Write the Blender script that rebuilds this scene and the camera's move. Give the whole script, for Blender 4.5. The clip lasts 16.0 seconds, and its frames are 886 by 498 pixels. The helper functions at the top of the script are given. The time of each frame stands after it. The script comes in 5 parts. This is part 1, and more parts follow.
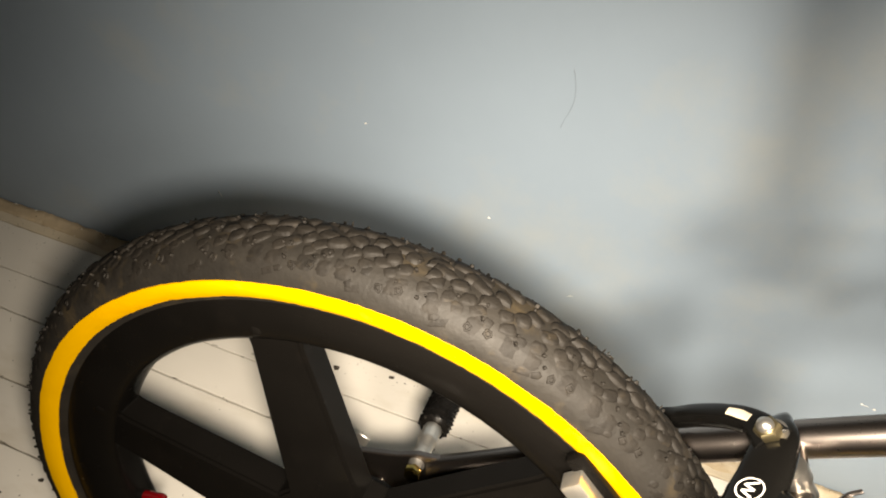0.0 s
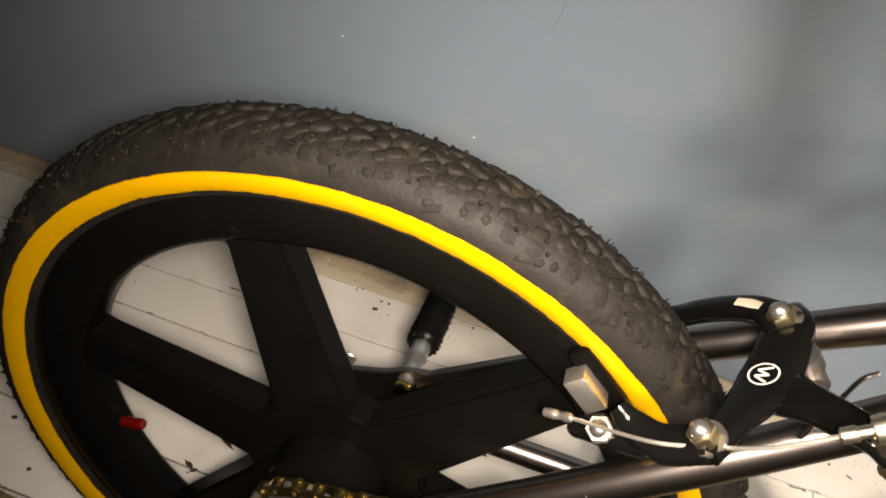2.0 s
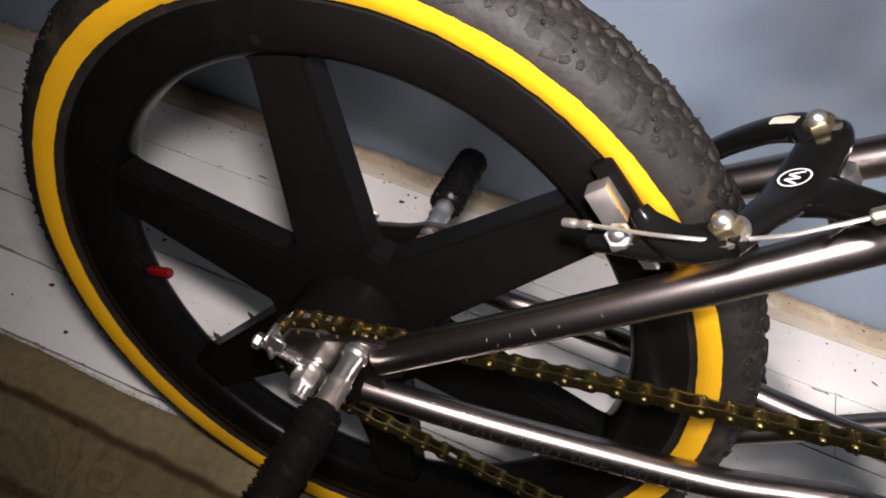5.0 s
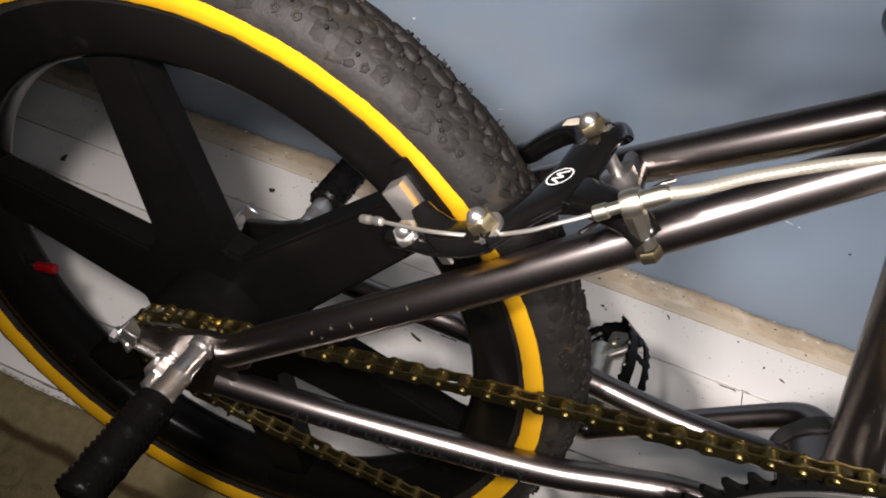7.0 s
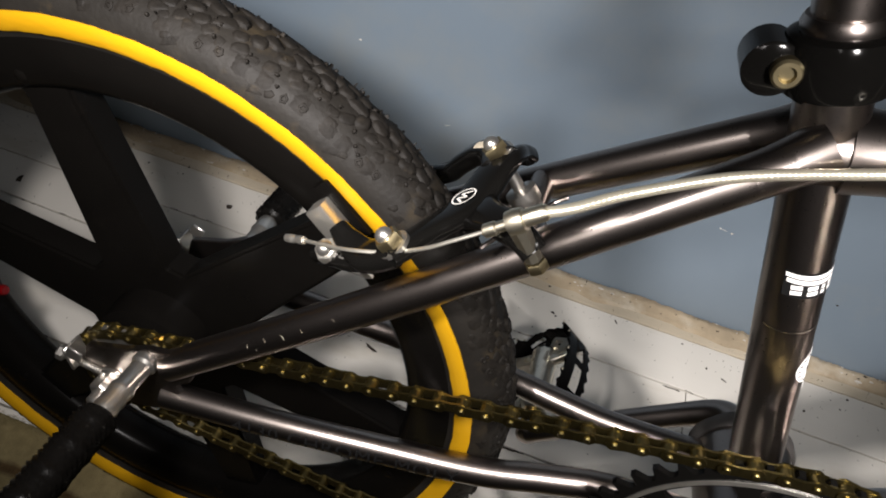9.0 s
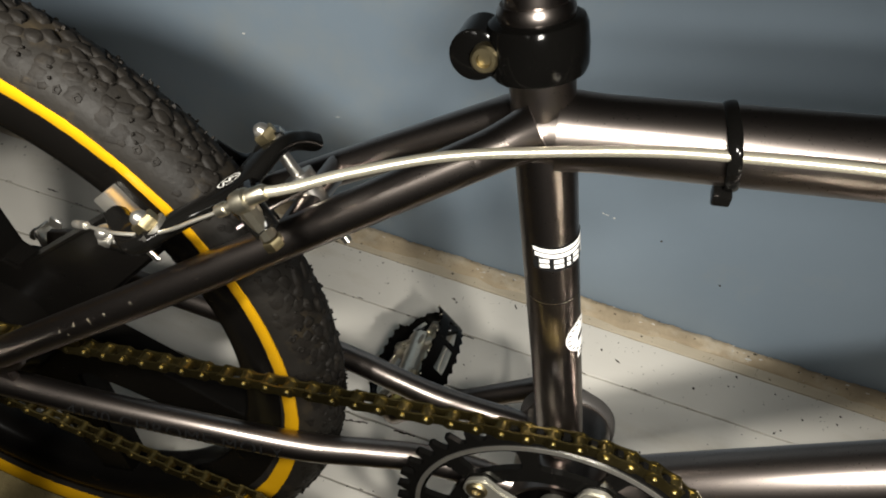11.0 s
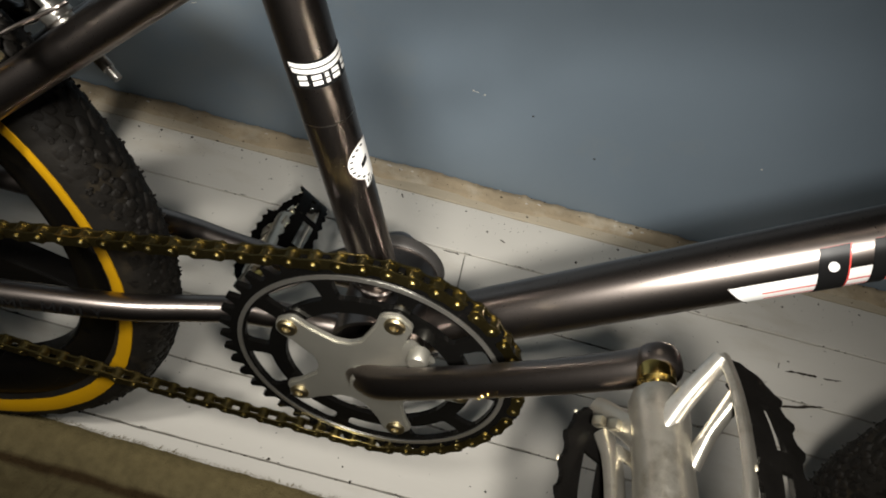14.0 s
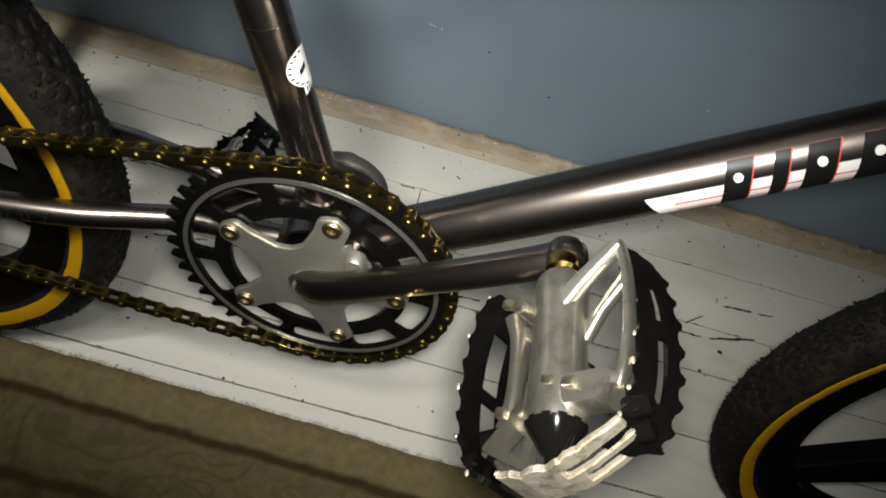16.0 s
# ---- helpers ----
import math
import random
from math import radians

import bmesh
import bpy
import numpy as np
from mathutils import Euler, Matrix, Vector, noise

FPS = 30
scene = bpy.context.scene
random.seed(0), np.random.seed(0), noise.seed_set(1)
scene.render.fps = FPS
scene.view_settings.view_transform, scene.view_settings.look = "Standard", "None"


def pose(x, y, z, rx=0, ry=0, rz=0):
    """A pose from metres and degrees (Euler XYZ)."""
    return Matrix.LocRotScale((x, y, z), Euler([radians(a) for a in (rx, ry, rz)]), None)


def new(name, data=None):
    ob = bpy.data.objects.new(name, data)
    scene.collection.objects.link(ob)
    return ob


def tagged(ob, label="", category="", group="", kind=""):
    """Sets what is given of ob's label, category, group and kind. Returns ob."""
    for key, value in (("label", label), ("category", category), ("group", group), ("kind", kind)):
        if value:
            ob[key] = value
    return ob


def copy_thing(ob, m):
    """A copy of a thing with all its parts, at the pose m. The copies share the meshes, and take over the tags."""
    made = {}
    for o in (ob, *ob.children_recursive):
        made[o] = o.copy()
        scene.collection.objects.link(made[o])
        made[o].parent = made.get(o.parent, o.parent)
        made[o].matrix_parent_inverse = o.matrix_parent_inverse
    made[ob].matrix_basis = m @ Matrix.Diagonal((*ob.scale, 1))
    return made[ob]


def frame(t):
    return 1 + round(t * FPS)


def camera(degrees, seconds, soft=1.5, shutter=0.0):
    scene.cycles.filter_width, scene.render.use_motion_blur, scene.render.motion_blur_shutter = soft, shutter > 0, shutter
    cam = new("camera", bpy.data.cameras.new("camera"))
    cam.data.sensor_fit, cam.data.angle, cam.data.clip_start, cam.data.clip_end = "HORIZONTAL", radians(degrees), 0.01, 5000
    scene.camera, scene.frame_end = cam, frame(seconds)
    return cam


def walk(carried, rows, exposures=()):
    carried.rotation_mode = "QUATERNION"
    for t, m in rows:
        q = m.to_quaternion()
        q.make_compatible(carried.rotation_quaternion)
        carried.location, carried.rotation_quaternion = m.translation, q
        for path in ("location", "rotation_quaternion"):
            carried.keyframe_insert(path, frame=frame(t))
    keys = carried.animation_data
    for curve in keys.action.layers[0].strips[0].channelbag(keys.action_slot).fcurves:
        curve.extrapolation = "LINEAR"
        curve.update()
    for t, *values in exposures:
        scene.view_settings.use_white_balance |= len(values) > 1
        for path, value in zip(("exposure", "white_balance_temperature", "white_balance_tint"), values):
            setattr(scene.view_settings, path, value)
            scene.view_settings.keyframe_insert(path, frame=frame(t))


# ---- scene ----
cam = camera(68.43, 16.0, soft=1.9)
PATH = [
    (0.0, 0.0772, -0.1526, 0.6846, 45.48, -5.33, 19.86),
    (0.5, 0.0783, -0.1578, 0.6707, 44.08, -5.60, 19.24),
    (1.0, 0.0752, -0.1595, 0.6627, 43.02, -5.59, 18.81),
    (1.5, 0.0754, -0.1599, 0.6552, 41.84, -6.19, 18.51),
    (2.0, 0.0753, -0.1584, 0.6482, 41.43, -6.18, 17.85),
    (2.5, 0.0672, -0.1656, 0.6415, 40.65, -5.86, 18.08),
    (3.0, 0.0685, -0.1779, 0.6280, 39.33, -5.99, 18.31),
    (3.5, 0.0676, -0.1855, 0.6193, 38.21, -5.89, 19.26),
    (4.0, 0.0735, -0.1950, 0.6088, 37.09, -5.71, 20.36),
    (4.2, 0.0759, -0.1955, 0.6082, 36.81, -5.65, 20.44),
    (6.3, 0.1523, -0.1852, 0.6146, 35.66, -4.89, 22.34),
    (6.5, 0.1597, -0.1808, 0.6171, 35.80, -5.15, 21.88),
    (7.0, 0.1770, -0.1738, 0.6245, 36.19, -5.96, 20.97),
    (7.5, 0.1822, -0.1783, 0.6336, 36.58, -6.19, 20.42),
    (8.0, 0.1886, -0.1812, 0.6395, 36.79, -6.59, 20.08),
    (8.2, 0.1898, -0.1797, 0.6394, 36.91, -6.65, 19.73),
    (10.3, 0.2677, -0.1709, 0.6630, 37.50, -7.31, 17.06),
    (10.5, 0.2813, -0.1670, 0.6634, 37.49, -7.35, 16.71),
    (11.0, 0.2986, -0.1612, 0.6669, 37.05, -7.51, 16.90),
    (11.5, 0.3159, -0.1603, 0.6687, 36.26, -7.55, 16.11),
    (12.0, 0.3362, -0.1606, 0.6692, 35.67, -8.01, 15.52),
    (12.5, 0.3558, -0.1583, 0.6731, 35.51, -8.23, 15.32),
    (13.0, 0.3727, -0.1586, 0.6726, 34.75, -8.42, 14.60),
    (13.5, 0.3881, -0.1696, 0.6552, 33.21, -8.06, 12.62),
    (14.0, 0.3982, -0.1815, 0.6518, 31.80, -8.52, 11.93),
    (14.5, 0.4050, -0.1944, 0.6502, 29.87, -9.52, 11.16),
    (15.0, 0.4134, -0.2061, 0.6502, 28.51, -9.82, 11.37),
    (15.5, 0.4227, -0.2172, 0.6494, 27.46, -10.23, 11.27),
    (16.0, 0.4254, -0.2096, 0.6583, 28.07, -11.06, 11.71),
]
SINK = 0.006
EXPOSURES = [(0.0, 1.42, 7800, 14), (0.5, 1.22, 7650, 14), (1.0, 0.64, 7600, 16), (2.5, 0.58, 7350, 20), (4.0, 0.70, 6150, 26), (6.5, 0.52, 6250, 22), (8.0, 0.28, 6250, 21), (10.5, 0.12, 6600, 10), (12.0, 0.02, 6600, 10), (13.0, -0.18, 6600, 10), (14.5, -0.20, 6500, 11), (16.0, -0.22, 6350, 9)]
walk(cam, [(t, pose(x, y, z - SINK, rx, ry, rz)) for t, x, y, z, rx, ry, rz in PATH], EXPOSURES)

# ---- light: the torch beside the lens of a phone, in a dark room ----
world = bpy.data.worlds.new("night_room")
scene.world = world
world.use_nodes = True
world.node_tree.nodes["Background"].inputs["Color"].default_value = (0.55, 0.6, 0.75, 1)
world.node_tree.nodes["Background"].inputs["Strength"].default_value = 0.006


def torch(m, watts, spread, size):
    """One stand of the torch as it is carried along the walk, a finger's width from the lens."""
    data = bpy.data.lights.new("torch", "AREA")
    data.shape, data.size, data.spread = "DISK", size, radians(spread)
    data.energy, data.color = watts, (1.0, 0.97, 0.90)
    ob = new("torch", data)
    ob.matrix_world = m
    return ob


torch(pose(0.092, -0.165, 0.654, 40, -6, 25), 1.02, 96, 0.040)
torch(pose(0.190, -0.178, 0.632, 35, -6, 28), 0.22, 86, 0.060)
torch(pose(0.330, -0.165, 0.668, 39, -7.6, 8), 0.50, 94, 0.045)
torch(pose(0.430, -0.200, 0.656, 30, -9.5, -4), 1.00, 83, 0.030)


# ---- materials ----
def material(name, color, rough=0.5, metal=0.0, vary=0.15, scale=40.0, bump=0.1, bump_scale=200.0, dirt=None, dirt_amount=0.0,
             dirt_scale=8.0, coat=0.0, piece=0.0, rough_vary=0.15, stretch=(1, 1, 1), spec=0.5):
    """A surface with grain and stains at two scales; piece: how much one piece differs from the next."""
    mat = bpy.data.materials.new(name)
    mat.use_nodes = True
    nt = mat.node_tree
    bsdf = nt.nodes["Principled BSDF"]
    co = nt.nodes.new("ShaderNodeTexCoord")
    mp = nt.nodes.new("ShaderNodeMapping")
    mp.inputs["Scale"].default_value = stretch
    nt.links.new(co.outputs["Object"], mp.inputs["Vector"])
    big = nt.nodes.new("ShaderNodeTexNoise")
    big.inputs["Scale"].default_value, big.inputs["Detail"].default_value = scale, 6
    fine = nt.nodes.new("ShaderNodeTexNoise")
    fine.inputs["Scale"].default_value, fine.inputs["Detail"].default_value = bump_scale, 4
    for node in (big, fine):
        nt.links.new(mp.outputs["Vector"], node.inputs["Vector"])
    mix = nt.nodes.new("ShaderNodeMix")
    mix.data_type = "RGBA"
    lo = [c * (1 - vary) for c in color]
    hi = [min(1, c * (1 + vary)) for c in color]
    mix.inputs["A"].default_value, mix.inputs["B"].default_value = (*lo, 1), (*hi, 1)
    nt.links.new(big.outputs["Fac"], mix.inputs["Factor"])
    out = mix.outputs["Result"]
    if dirt:
        stain = nt.nodes.new("ShaderNodeTexNoise")
        stain.inputs["Scale"].default_value, stain.inputs["Detail"].default_value = dirt_scale, 8
        stain.inputs["Roughness"].default_value = 0.65
        nt.links.new(mp.outputs["Vector"], stain.inputs["Vector"])
        ramp = nt.nodes.new("ShaderNodeMapRange")
        ramp.inputs["From Min"].default_value = 0.62 - 0.3 * dirt_amount
        ramp.inputs["From Max"].default_value = 0.80 - 0.2 * dirt_amount
        ramp.inputs["To Max"].default_value = min(1.0, 0.45 + dirt_amount)
        nt.links.new(stain.outputs["Fac"], ramp.inputs["Value"])
        over = nt.nodes.new("ShaderNodeMix")
        over.data_type = "RGBA"
        over.inputs["B"].default_value = (*dirt, 1)
        nt.links.new(ramp.outputs["Result"], over.inputs["Factor"])
        nt.links.new(out, over.inputs["A"])
        out = over.outputs["Result"]
    if piece:
        info = nt.nodes.new("ShaderNodeObjectInfo")
        rng = nt.nodes.new("ShaderNodeMapRange")
        rng.inputs["To Min"].default_value, rng.inputs["To Max"].default_value = 1 - piece, 1 + piece
        nt.links.new(info.outputs["Random"], rng.inputs["Value"])
        hsv = nt.nodes.new("ShaderNodeHueSaturation")
        nt.links.new(rng.outputs["Result"], hsv.inputs["Value"])
        nt.links.new(out, hsv.inputs["Color"])
        out = hsv.outputs["Color"]
    nt.links.new(out, bsdf.inputs["Base Color"])
    rr = nt.nodes.new("ShaderNodeMapRange")
    rr.inputs["To Min"].default_value = max(0.02, rough * (1 - rough_vary))
    rr.inputs["To Max"].default_value = min(1.0, rough * (1 + rough_vary))
    nt.links.new(fine.outputs["Fac"], rr.inputs["Value"])
    nt.links.new(rr.outputs["Result"], bsdf.inputs["Roughness"])
    bsdf.inputs["Metallic"].default_value = metal
    bsdf.inputs["Coat Weight"].default_value = coat
    bsdf.inputs["Specular IOR Level"].default_value = spec
    bsdf.inputs["Coat Roughness"].default_value = 0.12
    if bump:
        bp = nt.nodes.new("ShaderNodeBump")
        bp.inputs["Strength"].default_value, bp.inputs["Distance"].default_value = bump, 0.002
        nt.links.new(fine.outputs["Fac"], bp.inputs["Height"])
        nt.links.new(bp.outputs["Normal"], bsdf.inputs["Normal"])
    return mat


M_WALL = material("blue_wall_paint", (0.215, 0.272, 0.330), 0.42, vary=0.10, scale=5, bump=0.14, bump_scale=45, dirt=(0.285, 0.300, 0.285), dirt_amount=0.22, dirt_scale=3.5, spec=0.35)
M_PLANK = material("white_floor_paint", (0.66, 0.63, 0.57), 0.5, vary=0.09, scale=14, bump=0.12, bump_scale=90, dirt=(0.44, 0.38, 0.28), dirt_amount=0.26, dirt_scale=9, piece=0.05, stretch=(0.35, 1, 1))
M_GAP = material("dirt_in_joints", (0.012, 0.010, 0.008), 0.95, vary=0.4, bump=0.4)
M_STRIP = material("bare_dirty_plaster", (0.40, 0.32, 0.215), 0.9, vary=0.5, scale=22, bump=0.8, bump_scale=140, dirt=(0.60, 0.55, 0.45), dirt_amount=0.34, dirt_scale=16)
M_BARE = material("worn_bare_board", (0.50, 0.43, 0.32), 0.8, vary=0.25, scale=20, bump=0.4, bump_scale=120, dirt=(0.60, 0.55, 0.46), dirt_amount=0.30, dirt_scale=12, stretch=(0.4, 1, 1))
M_RUG = material("brown_carpet", (0.150, 0.122, 0.062), 0.95, vary=0.40, scale=110, bump=0.9, bump_scale=600, spec=0.05)


def add_scrolls(mat):
    """Woven into the carpet: a dark border line and faint scrolls inside it."""
    nt = mat.node_tree
    bsdf = nt.nodes["Principled BSDF"]
    base = bsdf.inputs["Base Color"].links[0].from_socket
    geo = nt.nodes.new("ShaderNodeNewGeometry")
    sep = nt.nodes.new("ShaderNodeSeparateXYZ")
    nt.links.new(geo.outputs["Position"], sep.inputs["Vector"])
    lean = nt.nodes.new("ShaderNodeMath")
    lean.operation, lean.inputs[1].default_value = "MULTIPLY", 0.030
    nt.links.new(sep.outputs["X"], lean.inputs[0])
    line = nt.nodes.new("ShaderNodeMath")
    line.operation = "ADD"
    nt.links.new(sep.outputs["Y"], line.inputs[0])
    nt.links.new(lean.outputs[0], line.inputs[1])
    warp = nt.nodes.new("ShaderNodeTexNoise")
    warp.inputs["Scale"].default_value, warp.inputs["Detail"].default_value = 30, 8
    nt.links.new(geo.outputs["Position"], warp.inputs["Vector"])
    wob = nt.nodes.new("ShaderNodeMath")
    wob.operation, wob.inputs[1].default_value, wob.inputs[2].default_value = "MULTIPLY_ADD", 0.009, -0.0045
    nt.links.new(warp.outputs["Fac"], wob.inputs[0])
    pos = nt.nodes.new("ShaderNodeMath")
    pos.operation = "ADD"
    nt.links.new(line.outputs[0], pos.inputs[0])
    nt.links.new(wob.outputs[0], pos.inputs[1])
    ramp = nt.nodes.new("ShaderNodeMapRange")
    ramp.inputs["From Min"].default_value, ramp.inputs["From Max"].default_value = -0.30, -0.03
    nt.links.new(pos.outputs[0], ramp.inputs["Value"])
    bands = nt.nodes.new("ShaderNodeValToRGB")
    els = bands.color_ramp.elements
    els[0].position, els[0].color = 0.0, (0.75, 0.75, 0.75, 1)
    els[1].position, els[1].color = 1.0, (1.25, 1.2, 1.1, 1)
    for p, c in ((0.470, 0.85), (0.490, 0.45), (0.512, 0.45), (0.530, 0.86), (0.730, 0.90), (0.748, 0.36), (0.764, 0.36), (0.780, 1.10)):
        e = els.new(p)
        e.color = (c, c * (0.80 if c < 0.6 else 1), c * (0.75 if c < 0.6 else 1), 1)
    nt.links.new(ramp.outputs["Result"], bands.inputs["Fac"])
    mul = nt.nodes.new("ShaderNodeMix")
    mul.data_type, mul.blend_type = "RGBA", "MULTIPLY"
    mul.inputs["Factor"].default_value = 1.0
    nt.links.new(base, mul.inputs["A"])
    nt.links.new(bands.outputs["Color"], mul.inputs["B"])
    # scrolls: contour lines of a warped noise, only inside the border
    field = nt.nodes.new("ShaderNodeTexNoise")
    field.inputs["Scale"].default_value, field.inputs["Detail"].default_value, field.inputs["Distortion"].default_value = 11, 1, 1.4
    nt.links.new(geo.outputs["Position"], field.inputs["Vector"])
    wave = nt.nodes.new("ShaderNodeMath")
    wave.operation, wave.inputs[1].default_value = "MULTIPLY", 34
    nt.links.new(field.outputs["Fac"], wave.inputs[0])
    sine = nt.nodes.new("ShaderNodeMath")
    sine.operation = "SINE"
    nt.links.new(wave.outputs[0], sine.inputs[0])
    thin = nt.nodes.new("ShaderNodeMapRange")
    thin.inputs["From Min"].default_value, thin.inputs["From Max"].default_value = 0.35, 0.95
    nt.links.new(sine.outputs[0], thin.inputs["Value"])
    inside = nt.nodes.new("ShaderNodeMapRange")
    inside.inputs["From Min"].default_value, inside.inputs["From Max"].default_value = -0.100, -0.110
    nt.links.new(pos.outputs[0], inside.inputs["Value"])
    both = nt.nodes.new("ShaderNodeMath")
    both.operation = "MULTIPLY"
    nt.links.new(thin.outputs["Result"], both.inputs[0])
    nt.links.new(inside.outputs["Result"], both.inputs[1])
    half = nt.nodes.new("ShaderNodeMath")
    half.operation, half.inputs[1].default_value = "MULTIPLY", 0.34
    nt.links.new(both.outputs[0], half.inputs[0])
    out = nt.nodes.new("ShaderNodeMix")
    out.data_type = "RGBA"
    out.inputs["B"].default_value = (0.060, 0.044, 0.020, 1)
    nt.links.new(half.outputs[0], out.inputs["Factor"])
    nt.links.new(mul.outputs["Result"], out.inputs["A"])
    nt.links.new(out.outputs["Result"], bsdf.inputs["Base Color"])


add_scrolls(M_RUG)
M_PLASTER = material("plain_plaster", (0.3, 0.3, 0.3), 0.8, vary=0.1, scale=4, bump=0.05)
M_TUBE = material("black_chrome", (0.262, 0.228, 0.208), 0.28, metal=1.0, vary=0.08, scale=14, bump=0.0, bump_scale=900, rough_vary=0.06)
M_CHROME = material("worn_chrome", (0.54, 0.52, 0.48), 0.30, metal=0.95, vary=0.15, scale=40, bump=0.06, bump_scale=350, dirt=(0.25, 0.2, 0.13), dirt_amount=0.15, dirt_scale=70)
M_CAST = material("dull_cast_alloy", (0.55, 0.52, 0.45), 0.32, metal=0.96, vary=0.16, scale=60, bump=0.10, bump_scale=300, dirt=(0.20, 0.16, 0.10), dirt_amount=0.26, dirt_scale=70)
M_ALLOY = material("satin_alloy", (0.76, 0.73, 0.66), 0.33, metal=0.95, vary=0.12, scale=60, bump=0.06, bump_scale=300, dirt=(0.32, 0.27, 0.18), dirt_amount=0.18, dirt_scale=60)
M_SATIN = material("satin_spider_alloy", (0.43, 0.415, 0.36), 0.44, metal=0.85, vary=0.12, scale=50, bump=0.03, bump_scale=400, dirt=(0.36, 0.32, 0.24), dirt_amount=0.14, dirt_scale=40)
M_BRASS = material("dull_brass_plate", (0.33, 0.275, 0.16), 0.38, metal=1.0, vary=0.25, scale=80, bump=0.03, dirt=(0.10, 0.08, 0.04), dirt_amount=0.2, dirt_scale=120)
M_CHAIN = material("gold_chain", (0.165, 0.132, 0.052), 0.36, metal=1.0, vary=0.35, scale=200, bump=0.05, bump_scale=600, piece=0.3)
M_BLACK = material("black_anodised", (0.0035, 0.0033, 0.003), 0.12, vary=0.2, scale=60, bump=0.0, spec=0.12)
M_NYLON = material("black_nylon", (0.0028, 0.0025, 0.0022), 0.26, vary=0.3, scale=25, bump=0.03, bump_scale=90, dirt=(0.006, 0.005, 0.004), dirt_amount=0.08, dirt_scale=20, spec=0.06)
M_DUST = material("dusty_tyre_rubber", (0.0100, 0.0088, 0.0073), 0.62, vary=0.60, scale=60, bump=0.16, bump_scale=420, dirt=(0.038, 0.028, 0.015), dirt_amount=0.30, dirt_scale=38, spec=0.16)
M_TREAD = material("worn_tread_rubber", (0.0078, 0.0066, 0.0053), 0.66, vary=0.80, scale=130, bump=0.30, bump_scale=300, dirt=(0.036, 0.027, 0.016), dirt_amount=0.10, dirt_scale=120, spec=0.14)
M_YELLOW = material("yellow_sidewall", (0.45, 0.236, 0.003), 0.45, vary=0.06, scale=40, bump=0.05, dirt=(0.38, 0.20, 0.012), dirt_amount=0.12, dirt_scale=60, spec=0.25)
M_GOLD = material("polished_brass", (0.72, 0.52, 0.16), 0.16, metal=1.0, vary=0.15, scale=80, bump=0.02)
M_RED = material("red_cap", (0.11, 0.002, 0.003), 0.12, metal=0.2, vary=0.1, bump=0)
M_WHITE = material("white_decal", (0.80, 0.79, 0.76), 0.4, vary=0.05, scale=60, bump=0.0)
M_REDPRINT = material("red_print", (0.55, 0.05, 0.04), 0.45, vary=0.1, bump=0.0)
M_INK = material("black_print", (0.008, 0.008, 0.008), 0.35, vary=0.1, bump=0.0, spec=0.15)
M_PEG = material("scuffed_black_peg", (0.0032, 0.0029, 0.0026), 0.28, vary=0.4, scale=90, bump=0.2, bump_scale=300, dirt=(0.30, 0.28, 0.24), dirt_amount=-0.10, dirt_scale=260, spec=0.06)
M_WELD = material("bright_weld", (0.60, 0.56, 0.50), 0.26, metal=1.0, vary=0.2, scale=120, bump=0.15, bump_scale=300)
M_CUP = material("dull_grey_cup", (0.075, 0.070, 0.066), 0.5, metal=0.6, vary=0.15, scale=40, bump=0.03)
M_HOUSE = material("pale_housing", (0.60, 0.56, 0.44), 0.34, metal=0.75, vary=0.08, scale=60, bump=0.03)
M_CABLE = material("steel_cable", (0.66, 0.63, 0.55), 0.35, metal=0.9, vary=0.15, scale=300, bump=0.1)
M_PALE = material("pale_nickel", (0.66, 0.61, 0.48), 0.34, metal=1.0, vary=0.12, scale=80, bump=0.05)
M_CAGE = material("worn_black_cage", (0.0022, 0.0020, 0.0018), 0.24, vary=0.4, scale=120, bump=0.1, bump_scale=300, dirt=(0.20, 0.18, 0.14), dirt_amount=-0.14, dirt_scale=200, spec=0.04)
M_WORN = material("scraped_metal", (0.50, 0.45, 0.35), 0.50, metal=0.75, vary=0.35, scale=150, bump=0.30, bump_scale=260, dirt=(0.030, 0.022, 0.012), dirt_amount=0.36, dirt_scale=170)
M_CHIP = material("pale_plaster_chip", (0.62, 0.60, 0.56), 0.8, vary=0.2, bump=0.2)
M_FLAKE = material("dark_dirt", (0.035, 0.027, 0.018), 0.9, vary=0.5, scale=100, bump=0.5)


# ---- mesh tools ----
def part(name, bm, mat, parent=None, label="", smooth=True, at=None):
    """One mesh object out of a bmesh, under a thing or a part."""
    me = bpy.data.meshes.new(name)
    bm.normal_update()
    bm.to_mesh(me)
    bm.free()
    for m in (mat if isinstance(mat, (list, tuple)) else [mat]):
        me.materials.append(m)
    if smooth:
        me.shade_smooth()
        me.set_sharp_from_angle(angle=radians(38))
    ob = new(name, me)
    if at is not None:
        ob.matrix_basis = at
    if parent is not None:
        ob.parent = parent
    return tagged(ob, label) if label else ob


def share(name, src, parent, m):
    """Another object on the mesh of src."""
    ob = new(name, src.data)
    ob.parent = parent
    ob.matrix_basis = m
    return ob


def empty(name, m=None, parent=None):
    ob = new(name)
    ob.empty_display_size = 0.02
    if m is not None:
        ob.matrix_basis = m
    if parent is not None:
        ob.parent = parent
    return ob


